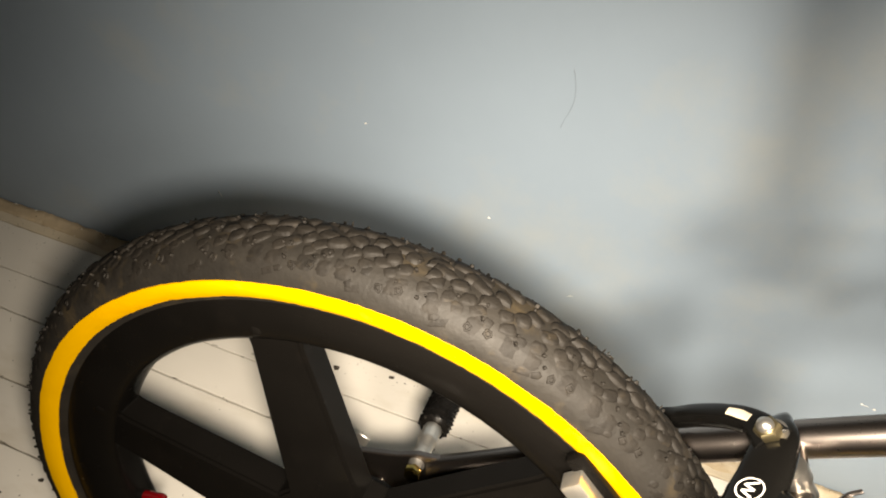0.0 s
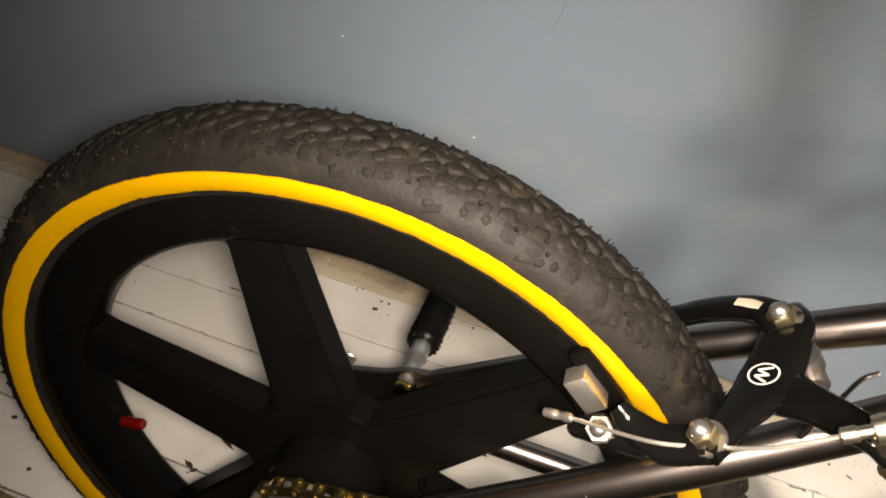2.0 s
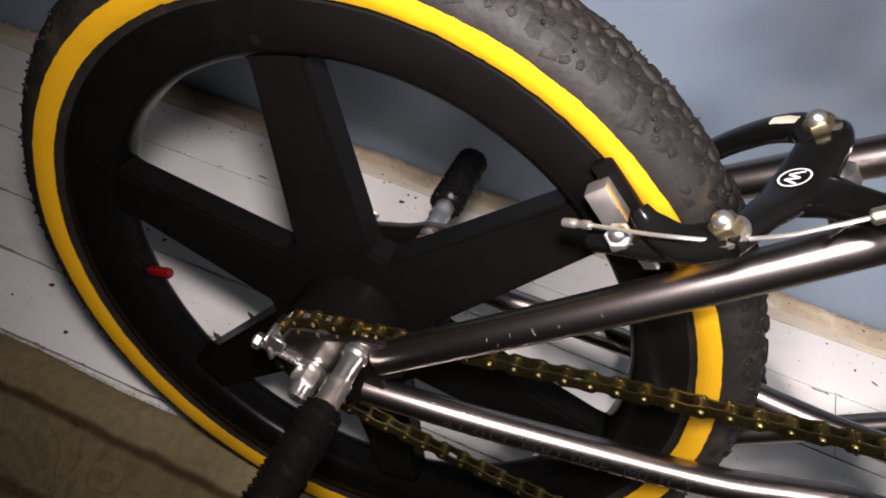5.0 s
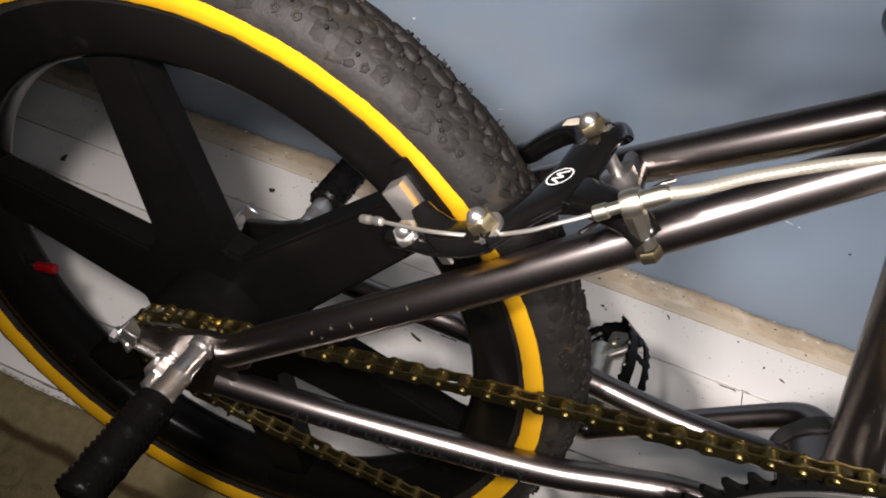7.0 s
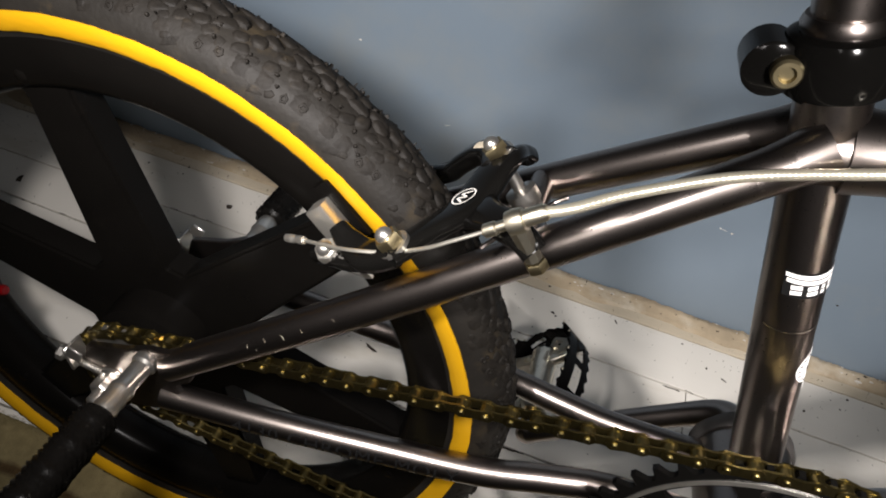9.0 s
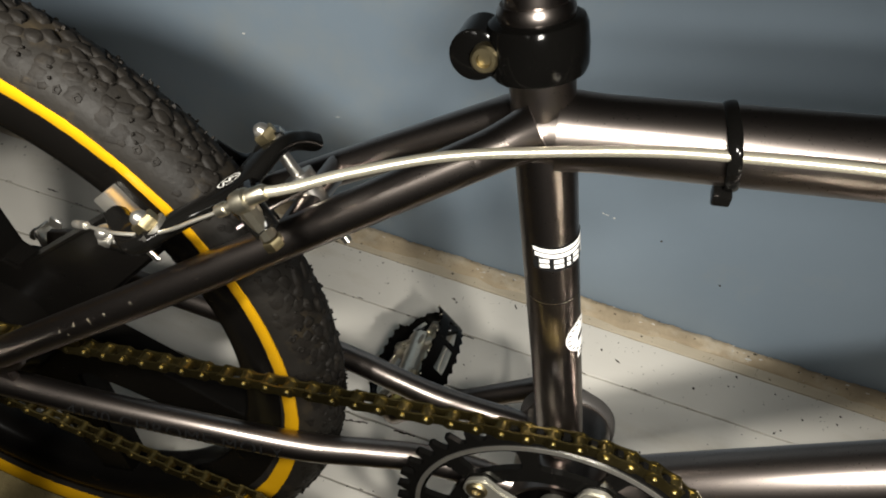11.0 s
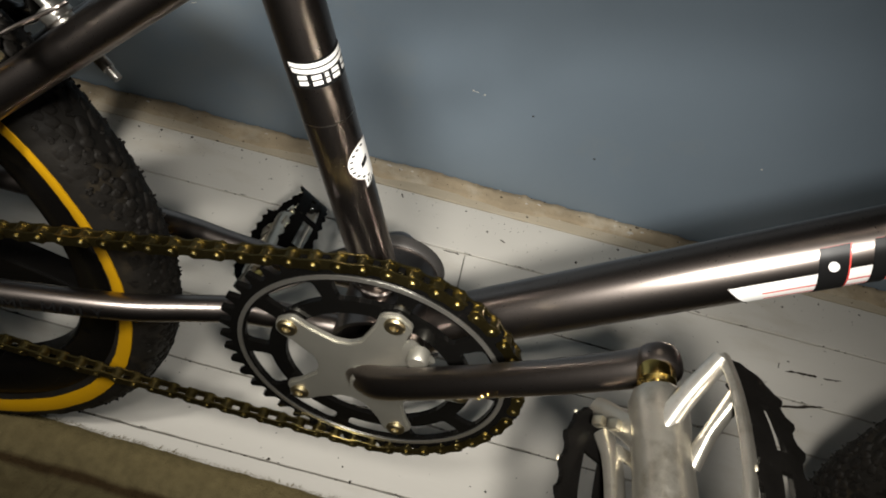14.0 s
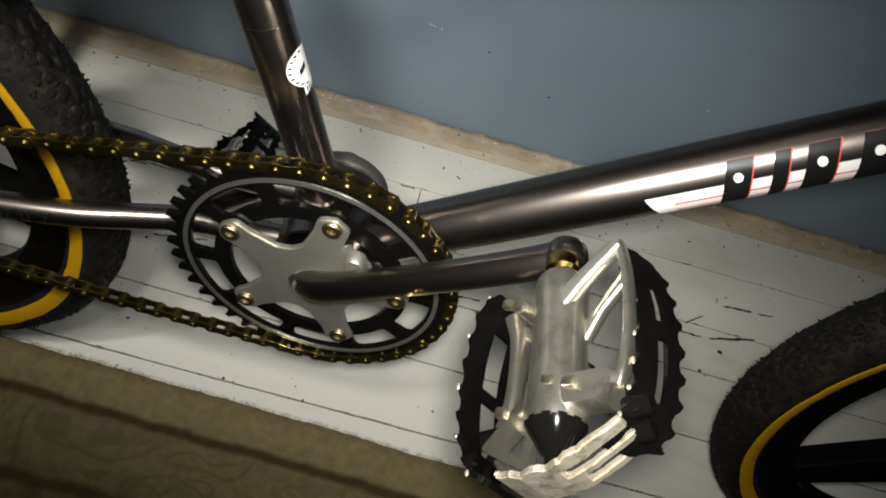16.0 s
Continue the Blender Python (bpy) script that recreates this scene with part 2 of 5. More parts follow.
def curve(points, n=8):
    """A smooth line through points (Catmull-Rom)."""
    p = [Vector(v) for v in points]
    if len(p) < 3:
        return p
    p = [2 * p[0] - p[1]] + p + [2 * p[-1] - p[-2]]
    out = []
    for i in range(1, len(p) - 2):
        a, b, c, d = p[i - 1:i + 3]
        for k in range(n):
            t = k / n
            out.append(0.5 * (2 * b + (c - a) * t + (2 * a - 5 * b + 4 * c - d) * t * t + (3 * b - a - 3 * c + d) * t ** 3))
    return out + [p[-2]]


def sweep(bm, points, radius, sides=16, flat=1.0, cap=True, up=(0, 1, 0)):
    """A tube along points; radius: one number or one for each point; flat: height over width."""
    p = [Vector(v) for v in points]
    n = len(p)
    rad = radius if isinstance(radius, (list, tuple)) else [radius] * n
    prev, rings = None, []
    for i in range(n):
        d = (p[min(i + 1, n - 1)] - p[max(i - 1, 0)]).normalized()
        if prev is None:
            side = Vector(up).cross(d)
            if side.length < 1e-4:
                side = Vector((1, 0, 0)).cross(d)
        else:
            side = prev - d * prev.dot(d)
        side.normalize()
        prev = side
        other = d.cross(side)
        rings.append([bm.verts.new(p[i] + rad[i] * (math.cos(a) * side + flat * math.sin(a) * other))
                      for a in (2 * math.pi * k / sides for k in range(sides))])
    for a, b in zip(rings, rings[1:]):
        for k in range(sides):
            bm.faces.new((a[k], a[(k + 1) % sides], b[(k + 1) % sides], b[k]))
    if cap:
        bm.faces.new(rings[0][::-1])
        bm.faces.new(rings[-1])
    return bm


def lathe(bm, profile, segs=96, closed=True, centre=(0, 0, 0)):
    """Turns a profile of (radius, y) about the y axis."""
    c = Vector(centre)
    rings = [[bm.verts.new(c + Vector((r * math.cos(a), y, r * math.sin(a)))) for r, y in profile]
             for a in (2 * math.pi * k / segs for k in range(segs))]
    n = len(profile)
    for i in range(segs):
        a, b = rings[i], rings[(i + 1) % segs]
        for j in range(n if closed else n - 1):
            bm.faces.new((a[j], a[(j + 1) % n], b[(j + 1) % n], b[j]))
    return bm


def rod(bm, a, b, profile, sides=24):
    """A turned piece along a to b: profile of (share of the way, radius)."""
    a, b = Vector(a), Vector(b)
    return sweep(bm, [a + (b - a) * t for t, _ in profile], [max(r, 1e-5) for _, r in profile], sides)


def prism(bm, outline, y0, y1, holes=()):
    """A plate in the x-z plane between y0 and y1, out of an outline of (x, z) and holes."""
    loops = [outline, *holes]
    tops, edges = [], []
    for loop in loops:
        vs = [bm.verts.new((x, y0, z)) for x, z in loop]
        tops.append(vs)
        edges += [bm.edges.new((vs[i], vs[(i + 1) % len(vs)])) for i in range(len(vs))]
    geo = bmesh.ops.triangle_fill(bm, use_beauty=True, use_dissolve=False, edges=edges)
    faces = [f for f in geo["geom"] if isinstance(f, bmesh.types.BMFace)]
    ext = bmesh.ops.extrude_face_region(bm, geom=faces)
    moved = [v for v in ext["geom"] if isinstance(v, bmesh.types.BMVert)]
    bmesh.ops.translate(bm, vec=(0, y1 - y0, 0), verts=moved)
    bmesh.ops.recalc_face_normals(bm, faces=bm.faces[:])
    return bm


def box(bm, size, m=Matrix(), bevel=0.0, segs=2):
    made = bmesh.ops.create_cube(bm, size=1.0, matrix=m @ Matrix.Diagonal((*size, 1)))
    if bevel:
        edges = list({e for v in made["verts"] for e in v.link_edges})
        bmesh.ops.bevel(bm, geom=edges, offset=bevel, segments=segs, affect="EDGES", profile=0.6)
    return bm


def hexnut(bm, centre, axis, across, height, hole=0.0):
    """A six-sided nut with chamfered ends."""
    c, d = Vector(centre), Vector(axis).normalized()
    r = across / math.sqrt(3)
    return sweep(bm, [c + d * h for h in (0, 0.12 * height, 0.88 * height, height)], [r * 0.9, r, r, r * 0.9], 6)


def ball(bm, centre, r, stretch=(1, 1, 1), spec=0.5):
    bmesh.ops.create_uvsphere(bm, u_segments=16, v_segments=10, radius=r, matrix=Matrix.Translation(centre) @ Matrix.Diagonal((*stretch, 1)))
    return bm


# ---- the room ----
WALL_Y = 0.3405
bm = box(bmesh.new(), (4.0, 0.12, 2.5), pose(0.3, WALL_Y + 0.06, 1.25))
wall = tagged(part("wall_north", bm, M_WALL, smooth=False), "blue-grey painted plaster wall with scuffs and hairs", "wall", kind="structure")
for name, size, at in (("wall_south", (4.0, 0.12, 2.5), (0.3, -2.2, 1.25)), ("wall_west", (0.12, 2.60, 2.5), (-1.76, -0.9, 1.25)), ("wall_east", (0.12, 2.60, 2.5), (2.36, -0.9, 1.25))):
    tagged(part(name, box(bmesh.new(), size, pose(*at)), M_PLASTER, smooth=False), "plain plaster wall of the dark room", "wall", kind="structure")
tagged(part("ceiling", box(bmesh.new(), (4.3, 2.8, 0.1), pose(0.3, -0.9, 2.55)), M_PLASTER, smooth=False), "plain plaster ceiling of the dark room", "ceiling", kind="structure")
floor = tagged(part("floor", box(bmesh.new(), (4.3, 2.9, 0.1), pose(0.3, -0.95, -0.062)), M_GAP, smooth=False), "white painted floorboards with dirty joints, worn and speckled", "floor", kind="structure")

# ---- the bicycle; its own axes: x ahead, y to its far side, z up the wheels' plane, from the rear axle ----
LEAN = 12.01
bike = tagged(empty("bicycle", pose(0, 0, 0.2424 - SINK, -LEAN, 0, 0)), "black-chrome kids' stunt bicycle with yellow-walled tyres leaning to the wall", "bicycle")


def rounded(points, radius, n=4):
    """A polygon with its corners rounded; radius: one number or one for each corner."""
    radii = radius if isinstance(radius, (list, tuple)) else [radius] * len(points)
    out = []
    m = len(points)
    for i in range(m):
        a, b, c = (Vector(points[(i + k) % m]).to_2d() for k in (-1, 0, 1))
        u, v = (a - b), (c - b)
        half = 0.5 * u.angle(v)
        cut = min(radii[i] / math.tan(half), 0.45 * u.length, 0.45 * v.length)
        p, q = b + u.normalized() * cut, b + v.normalized() * cut
        for k in range(n + 1):
            t = k / n
            out.append(tuple((1 - t) ** 2 * p + 2 * t * (1 - t) * b + t * t * q))
    return out


def polar(r, degrees):
    return (r * math.cos(radians(degrees)), r * math.sin(radians(degrees)))


def arc(r, a0, a1, n):
    return [polar(r, a0 + (a1 - a0) * k / n) for k in range(n + 1)]


# -- wheels --
SPOKES = [48.5 + 60 * k for k in range(6)]


def make_wheel():
    bm = bmesh.new()
    lathe(bm, [(0.1715, -0.008), (0.1735, -0.0125), (0.178, -0.0165), (0.190, -0.0185), (0.2005, -0.0190), (0.2030, -0.0178), (0.2030, -0.015), (0.196, -0.013),
               (0.196, 0.013), (0.2030, 0.015), (0.2030, 0.0178), (0.2005, 0.0190), (0.190, 0.0185), (0.178, 0.0165), (0.1735, 0.0125), (0.1715, 0.008)], 120)
    bmesh.ops.recalc_face_normals(bm, faces=bm.faces[:])
    web = bmesh.new()
    holes = []
    for s in SPOKES:
        g0, g1 = s, s + 60
        inner, outer = 0.060, 0.1745
        i0, o0 = math.degrees(math.asin(0.0250 / inner)), math.degrees(math.asin(0.0157 / outer))
        pts = [polar(inner, g0 + i0), *arc(outer, g0 + o0, g1 - o0, 8), polar(inner, g1 - i0)]
        holes.append(rounded(pts, [0.003, *[0.012] * 9, 0.003], 3))
    prism(web, arc(0.177, 0, 360, 72)[:-1], -0.0102, 0.0102, holes)
    sharp = [e for e in web.edges if len(e.link_faces) == 2 and e.calc_face_angle(0) > 1.2]
    bmesh.ops.bevel(web, geom=sharp, offset=0.0046, segments=4, affect="EDGES", clamp_overlap=True)
    me = bpy.data.meshes.new("web")
    web.to_mesh(me)
    web.free()
    bm.from_mesh(me)
    # shallow bosses where the spokes meet the rim
    for s in SPOKES:
        x, z = polar(0.182, s + (1 if 100 < s < 115 else -7))
        bmesh.ops.create_uvsphere(bm, u_segments=12, v_segments=8, radius=0.006, matrix=Matrix.Translation((x, -0.0135, z)) @ Matrix.Diagonal((1, 0.8, 1, 1)))
    wheel = part("wheel", bm, M_NYLON, bike, "black moulded mag wheel with six broad spokes")
    # tyre carcass: a round section sitting in the rim
    cr, hw, hh = 0.2165, 0.0233, 0.0194

    def section(a, grow=0.0):
        """The tyre's squarish section: radius and offset at an angle from the widest place up to the crown."""
        u, v = math.sin(radians(a)), math.cos(radians(a))
        k = 1.0 if u < 0 else 0.93
        return cr + (hh + grow) * math.copysign(abs(u) ** k, u), (hw + grow) * math.copysign(abs(v) ** k, v)

    prof = [(0.2015, -0.0165)]
    prof += [(r, -y) for r, y in (section(a) for a in range(-42, 223, 8))]
    prof += [(0.2015, 0.0165)]
    bm = lathe(bmesh.new(), prof, 160)
    bmesh.ops.recalc_face_normals(bm, faces=bm.faces[:])
    seated = pose(0, -0.0020, 0)
    tyre = part("tyre", bm, M_DUST, wheel, "dusty black knobbly tyre", at=seated)
    # the coloured band of the side wall, just proud of the rubber
    for side in (-1, 1):
        band = []
        for a in range(-33, 3, 3):
            r, y = section(a, 0.0007)
            band.append((r, side * y))
        inner = [(r + 0.0005, y - side * 0.002) for r, y in band[::-1]]
        bm = lathe(bmesh.new(), band + inner, 420)
        for v in bm.verts:
            v.co += Vector((v.co.x, 0, v.co.z)).normalized() * (0.0005 * noise.noise(v.co * 60) + 0.0004 * noise.noise(v.co * 400))
        bmesh.ops.recalc_face_normals(bm, faces=bm.faces[:])
        part("sidewall_stripe", bm, M_YELLOW, wheel, "bright yellow painted side wall stripe", at=seated)
    # tread: long crown blocks, soft domes, pairs of small pentagon rings and faint tabs by the stripe
    verts, faces = [], []
    rng = random.Random(4)

    def knob(around, across, la, lc, tall, spin, levels, sides=6):
        """A block on the tyre: angles round the wheel and across the section, its lengths, height and turn."""
        a, c = radians(around), radians(across)
        r, y = section(90 - abs(across))
        mid = Vector((r, math.copysign(y, across)))
        nrm = Vector((math.cos(c) / hh, math.sin(c) / hw)).normalized()
        tan = Vector((-nrm.y, nrm.x))
        base = len(verts)
        size = [rng.uniform(0.82, 1.18) for _ in range(sides)]
        for level, shrink in levels:
            for k in range(sides):
                th = 2 * math.pi * (k + 0.5) / sides
                u, w = math.cos(th), math.sin(th)
                u, w = la * math.copysign(abs(u) ** 0.7, u) * shrink * size[k], lc * math.copysign(abs(w) ** 0.7, w) * shrink * size[k]
                u, w = u * math.cos(spin) - w * math.sin(spin), u * math.sin(spin) + w * math.cos(spin)
                p = mid + nrm * (level * tall - 0.0004) + tan * w
                ang = a + u / p.x
                verts.append((p.x * math.cos(ang), p.y, p.x * math.sin(ang)))
        for lv in range(len(levels) - 1):
            for k in range(sides):
                i, j = base + lv * sides + k, base + lv * sides + (k + 1) % sides
                faces.append((i, j, j + sides, i + sides))
        faces.append(tuple(base + (len(levels) - 1) * sides + k for k in range(sides)))

    SOFT = ((0, 1.30), (0.45, 1.14), (0.82, 0.98), (1, 0.66))
    DOME = ((0, 1.25), (0.45, 1.0), (0.8, 0.72), (0.97, 0.4), (1, 0.15))
    RING = ((0, 1.15), (0.9, 1.05), (1, 0.9), (1, 0.62), (0.45, 0.46))
    n = 100
    for i in range(n):
        a, w = 360 * i / n, 360 / n
        for side in (-1, 1):
            at = a + (0.30 * w if side > 0 else 0)
            turn = lambda v: side * v + rng.uniform(-0.2, 0.2)
            for c, k, la, lc, tall in ((4, 0.0, 0.0047, 0.0028, 0.0023), (14, 0.5, 0.0044, 0.0028, 0.0020), (24, 0.05, 0.0040, 0.0026, 0.0013), (34, 0.5, 0.0034, 0.0024, 0.0009), (43, 0.1, 0.0028, 0.0022, 0.0006)):
                if rng.random() < 0.88:
                    knob(at + (k + rng.uniform(-0.2, 0.2)) * w, side * (c + rng.uniform(-2.2, 2.2)), la * rng.uniform(0.75, 1.15), lc, tall * rng.uniform(0.75, 1.1), turn(0.3 if k else -0.25), SOFT, 8)
            if rng.random() < 0.7:
                knob(at + rng.random() * w, side * (52 + rng.uniform(-2, 2)), 0.0040, 0.0032, 0.0006, 0, DOME, 10)
            if i % 3 == 0:
                for k, c in ((0.10, 53), (0.75, 58)):
                    knob(at + k * w, side * c, 0.0020, 0.0020, 0.0011, rng.random(), RING, 5)
                knob(at + 1.6 * w, side * 70, 0.0042, 0.0020, 0.0005, turn(0.3), SOFT, 4)
            if i % 3 == 1:
                knob(at + rng.random() * w, side * 65, 0.0022, 0.0016, 0.0007, turn(0.4), SOFT, 5)
            for _ in range(3):
                knob(at + rng.random() * w, side * rng.uniform(6, 52), 0.0008 * rng.uniform(0.7, 1.3), 0.0008, rng.uniform(0.0014, 0.0026), rng.random(), SOFT, 6)
            if rng.random() < 0.22:
                knob(at + rng.random() * w, side * rng.uniform(12, 48), 0.0004, 0.0004, 0.0030, 0, SOFT, 5)
    me = bpy.data.meshes.new("tread")
    me.from_pydata(verts, [], faces)
    me.materials.append(M_TREAD)
    me.shade_smooth()
    me.set_sharp_from_angle(angle=radians(62))
    tread = new("tread", me)
    tread.parent = wheel
    tread.matrix_basis = seated
    tagged(tread, "worn tread knobs grey with dust", kind="stuff")
    # hub and axle
    bm = lathe(bmesh.new(), [(0.012, -0.036), (0.022, -0.036), (0.034, -0.030), (0.036, -0.016), (0.036, 0.016), (0.034, 0.030), (0.022, 0.036), (0.012, 0.036)], 40)
    bmesh.ops.recalc_face_normals(bm, faces=bm.faces[:])
    part("hub", bm, M_NYLON, wheel, "black hub shell")
    part("axle", rod(bmesh.new(), (0, -0.078, 0), (0, 0.078, 0), [(0, 0.0035), (0.01, 0.0048), (0.99, 0.0048), (1, 0.0035)], 16), M_CHROME, wheel, "threaded steel axle")
    # valve with its cap
    d = Vector((*polar(1, 195.5), 0)).xzy
    part("valve_stem", rod(bmesh.new(), d * 0.177, d * 0.158, [(0, 0.0042), (0.5, 0.0040), (0.55, 0.0030), (1, 0.0028)], 14), M_BLACK, wheel, "short black rubber valve stem")
    part("valve_cap", rod(bmesh.new(), d * 0.1680, d * 0.1500, [(0, 0.0036), (0.1, 0.0042), (0.3, 0.0039), (0.4, 0.0043), (0.6, 0.0039), (0.7, 0.0042), (0.92, 0.0041), (1, 0.0030)], 16), M_RED, wheel, "anodised red valve cap")
    return wheel


rear_wheel = make_wheel()
front_wheel = copy_thing(rear_wheel, pose(0.947, 0, -0.006, 0, 189, 0))


# -- frame --
def tube(name, points, r, mat=None, label="", sides=24, parent=None, smooth_n=8):
    return part(name, sweep(bmesh.new(), curve(points, smooth_n) if len(points) > 2 else points, r, sides), mat or M_TUBE, parent or bike, label)


BB = Vector((0.3793, 0, 0.0309))
SEAT_DIR = Vector((-0.351, 0, 1)).normalized()
SEAT_FOOT = BB + Vector((0.0010, 0, 0))
seat_tube = tube("seat_tube", [SEAT_FOOT + SEAT_DIR * 0.01, SEAT_FOOT + SEAT_DIR * 0.275], 0.0134, label="black-chrome seat tube with white transfers")
top_tube = tube("top_tube", [(0.300, 0, 0.2505), (0.775, 0, 0.3610)], 0.0160, label="black-chrome top tube")
down_tube = tube("down_tube", [(0.386, 0, 0.0090), (0.775, 0, 0.3062)], 0.0178, label="wide black-chrome down tube with a printed band")
head_tube = tube("head_tube", [(0.790, 0, 0.288), (0.757, 0, 0.392)], 0.0185, label="black-chrome head tube")
for side in (-1, 1):
    tube("seat_stay", [(0.036, side * 0.054, 0.032), (0.162, side * 0.040, 0.139), (0.292, side * 0.0145, 0.2485)], 0.0094, label="slim black-chrome seat stay")
    tube("chainstay", [(0.030, side * 0.0545, 0.001), (0.095, side * 0.050, 0.0055), (0.165, side * 0.044, 0.012), (0.225, side * 0.0375, 0.0175), (0.265, side * 0.029, 0.022), (0.300, side * 0.023, 0.026), (0.355, side * 0.022, 0.030)],
         0.0086, label="black-chrome chainstay, bent ahead of the wheel")
bm = lathe(bmesh.new(), [(0.026, -0.034), (0.0285, -0.034), (0.0285, 0.034), (0.026, 0.034)], 40, centre=BB)
bmesh.ops.recalc_face_normals(bm, faces=bm.faces[:])
part("bottom_bracket_shell", bm, M_TUBE, bike, "dark steel bottom bracket shell")
# fork that carries the front wheel
for side in (-1, 1):
    tube("fork_leg", [(0.805, side * 0.042, 0.255), (0.865, side * 0.046, 0.14), (0.925, side * 0.050, 0.02), (0.947, side * 0.050, -0.006)], 0.0115, label="black-chrome fork leg")
tube("fork_crown", [(0.806, -0.042, 0.258), (0.800, -0.02, 0.266), (0.798, 0.02, 0.266), (0.806, 0.042, 0.258)], 0.0125, label="black-chrome fork crown")
tube("seat_post", [BB + SEAT_DIR * 0.24, BB + SEAT_DIR * 0.42], 0.0122, None, "dark chromed seat post")

# -- crankset --
CR = 0.0893
RING_Y = -0.046
crankset = empty("crankset", pose(BB.x, RING_Y, BB.z), bike)
crankset.matrix_basis = Matrix.Translation((BB.x, RING_Y, BB.z)) @ Euler((0.015, 0, -0.032)).to_matrix().to_4x4()
TEETH = 44
outline = []
for k in range(TEETH):
    a = 360 * (k + 0.5) / TEETH
    w = 360 / TEETH
    outline += [polar(CR - 0.0042, a - 0.46 * w), polar(CR - 0.0032, a - 0.30 * w), polar(CR + 0.0035, a - 0.12 * w), polar(CR + 0.0038, a + 0.10 * w), polar(CR - 0.0032, a + 0.30 * w)]
BOLT0 = 80
slots = []
for k in range(10):
    g = BOLT0 + 36 * k
    slots.append(rounded(arc(0.0768, g + 4.0, g + 32.0, 5) + arc(0.0618, g + 32.0, g + 4.0, 5), 0.005, 2))
slots.append(arc(0.0515, 360, 0, 40)[:-1])
ring = part("chainring", prism(bmesh.new(), outline, -0.0008, 0.0026, slots), M_BLACK, crankset, "black chainring with long slots", smooth=False)
bm = lathe(bmesh.new(), [(0.0785, -0.0016), (0.0812, -0.0016), (0.0812, -0.0006), (0.0785, -0.0006)], 90)
bmesh.ops.recalc_face_normals(bm, faces=bm.faces[:])
part("chainring_edge", bm, M_ALLOY, ring, "bare machined line round the chainring")
# five-armed spider
outline = []
for k in range(5):
    a = BOLT0 + 72 * k
    outline += [polar(0.0300, a - 36), polar(0.0330, a - 22), polar(0.0480, a - 11.5), polar(0.0600, a - 9.5), polar(0.0635, a), polar(0.0600, a + 9.5), polar(0.0480, a + 11.5), polar(0.0330, a + 22)]
bm = prism(bmesh.new(), rounded(outline, 0.006, 3), -0.0052, -0.0010)
sharp = [e for e in bm.edges if len(e.link_faces) == 2 and e.calc_face_angle(0) > 1.2]
bmesh.ops.bevel(bm, geom=sharp, offset=0.0011, segments=2, affect="EDGES")
spider = part("spider", bm, M_SATIN, crankset, "satin alloy five-armed spider")
for k in range(5):
    x, z = polar(0.0558, BOLT0 + 72 * k)
    part("chainring_bolt", lathe(bmesh.new(), [(0.0, -0.0056), (0.0022, -0.0056), (0.0026, -0.0072), (0.0052, -0.0072), (0.0060, -0.0062), (0.0060, -0.0048), (0.0, -0.0048)], 20, False, (x, 0, z)), M_BRASS, crankset, "brass-coloured chainring bolt")
part("crank_hub", rod(bmesh.new(), (0, 0.02, 0), (0, -0.013, 0), [(0, 0.010), (0.5, 0.010), (0.52, 0.0118), (0.70, 0.0112), (1, 0.008)]), M_SATIN, crankset, "alloy crank boss")

CRANK_DIR = Vector((0.1213, 0, 0.1241))
NEAR_BENDS = ((-0.05, 0.040), (-0.02, 0.0480), (0.06, 0.0580), (0.17, 0.0640), (0.36, 0.0715), (0.68, 0.0825), (0.90, 0.0885), (1.0, 0.0900))
FAR_BENDS = ((0.0, 0.036), (0.0, 0.050), (0.02, 0.0610), (0.08, 0.0680), (0.20, 0.0705), (0.45, 0.0720), (0.75, 0.0730), (1.0, 0.0730))
FAR_END = BB - CRANK_DIR + Vector((0.003, 0, 0.015))
for side in (-1, 1):
    d = CRANK_DIR if side < 0 else FAR_END - BB
    e, tuck = BB + d, 1.0 if side < 0 else 0.80
    pts = [(BB.x + d.x * u, side * v, BB.z + d.z * u) for u, v in (NEAR_BENDS if side < 0 else FAR_BENDS)]
    c = curve(pts, 6)
    n = len(c)
    arm = part("crank_arm", sweep(bmesh.new(), c, [0.0112 - 0.0028 * min(1, i / (n * 0.6)) for i in range(n)], 20), M_TUBE, bike, "black-chrome tubular crank arm")
    part("crank_eye", rod(bmesh.new(), e + Vector((0, side * 0.0835 * tuck, 0)), e + Vector((0, side * (0.0835 * tuck + 0.0123), 0)), [(0, 0.0060), (0.08, 0.0082), (0.22, 0.0093), (0.45, 0.0098), (0.80, 0.0098), (0.93, 0.0092), (1, 0.0076)], 32), M_TUBE, arm, "rounded crank end")

# -- freewheel --
outline = []
for k in range(16):
    a = 360 * k / 16
    outline += [polar(0.0285, a - 9.5), polar(0.0300, a - 6.5), polar(0.0355, a - 2.2), polar(0.0355, a + 2.2), polar(0.0300, a + 6.5)]
part("sprocket", prism(bmesh.new(), outline, -0.0475, -0.0445), M_CHROME, bike, "steel freewheel sprocket", smooth=False)
part("freewheel_body", rod(bmesh.new(), (0, -0.036, 0), (0, -0.0505, 0), [(0, 0.022), (0.9, 0.022), (1, 0.019)]), M_CHROME, bike, "steel freewheel body")

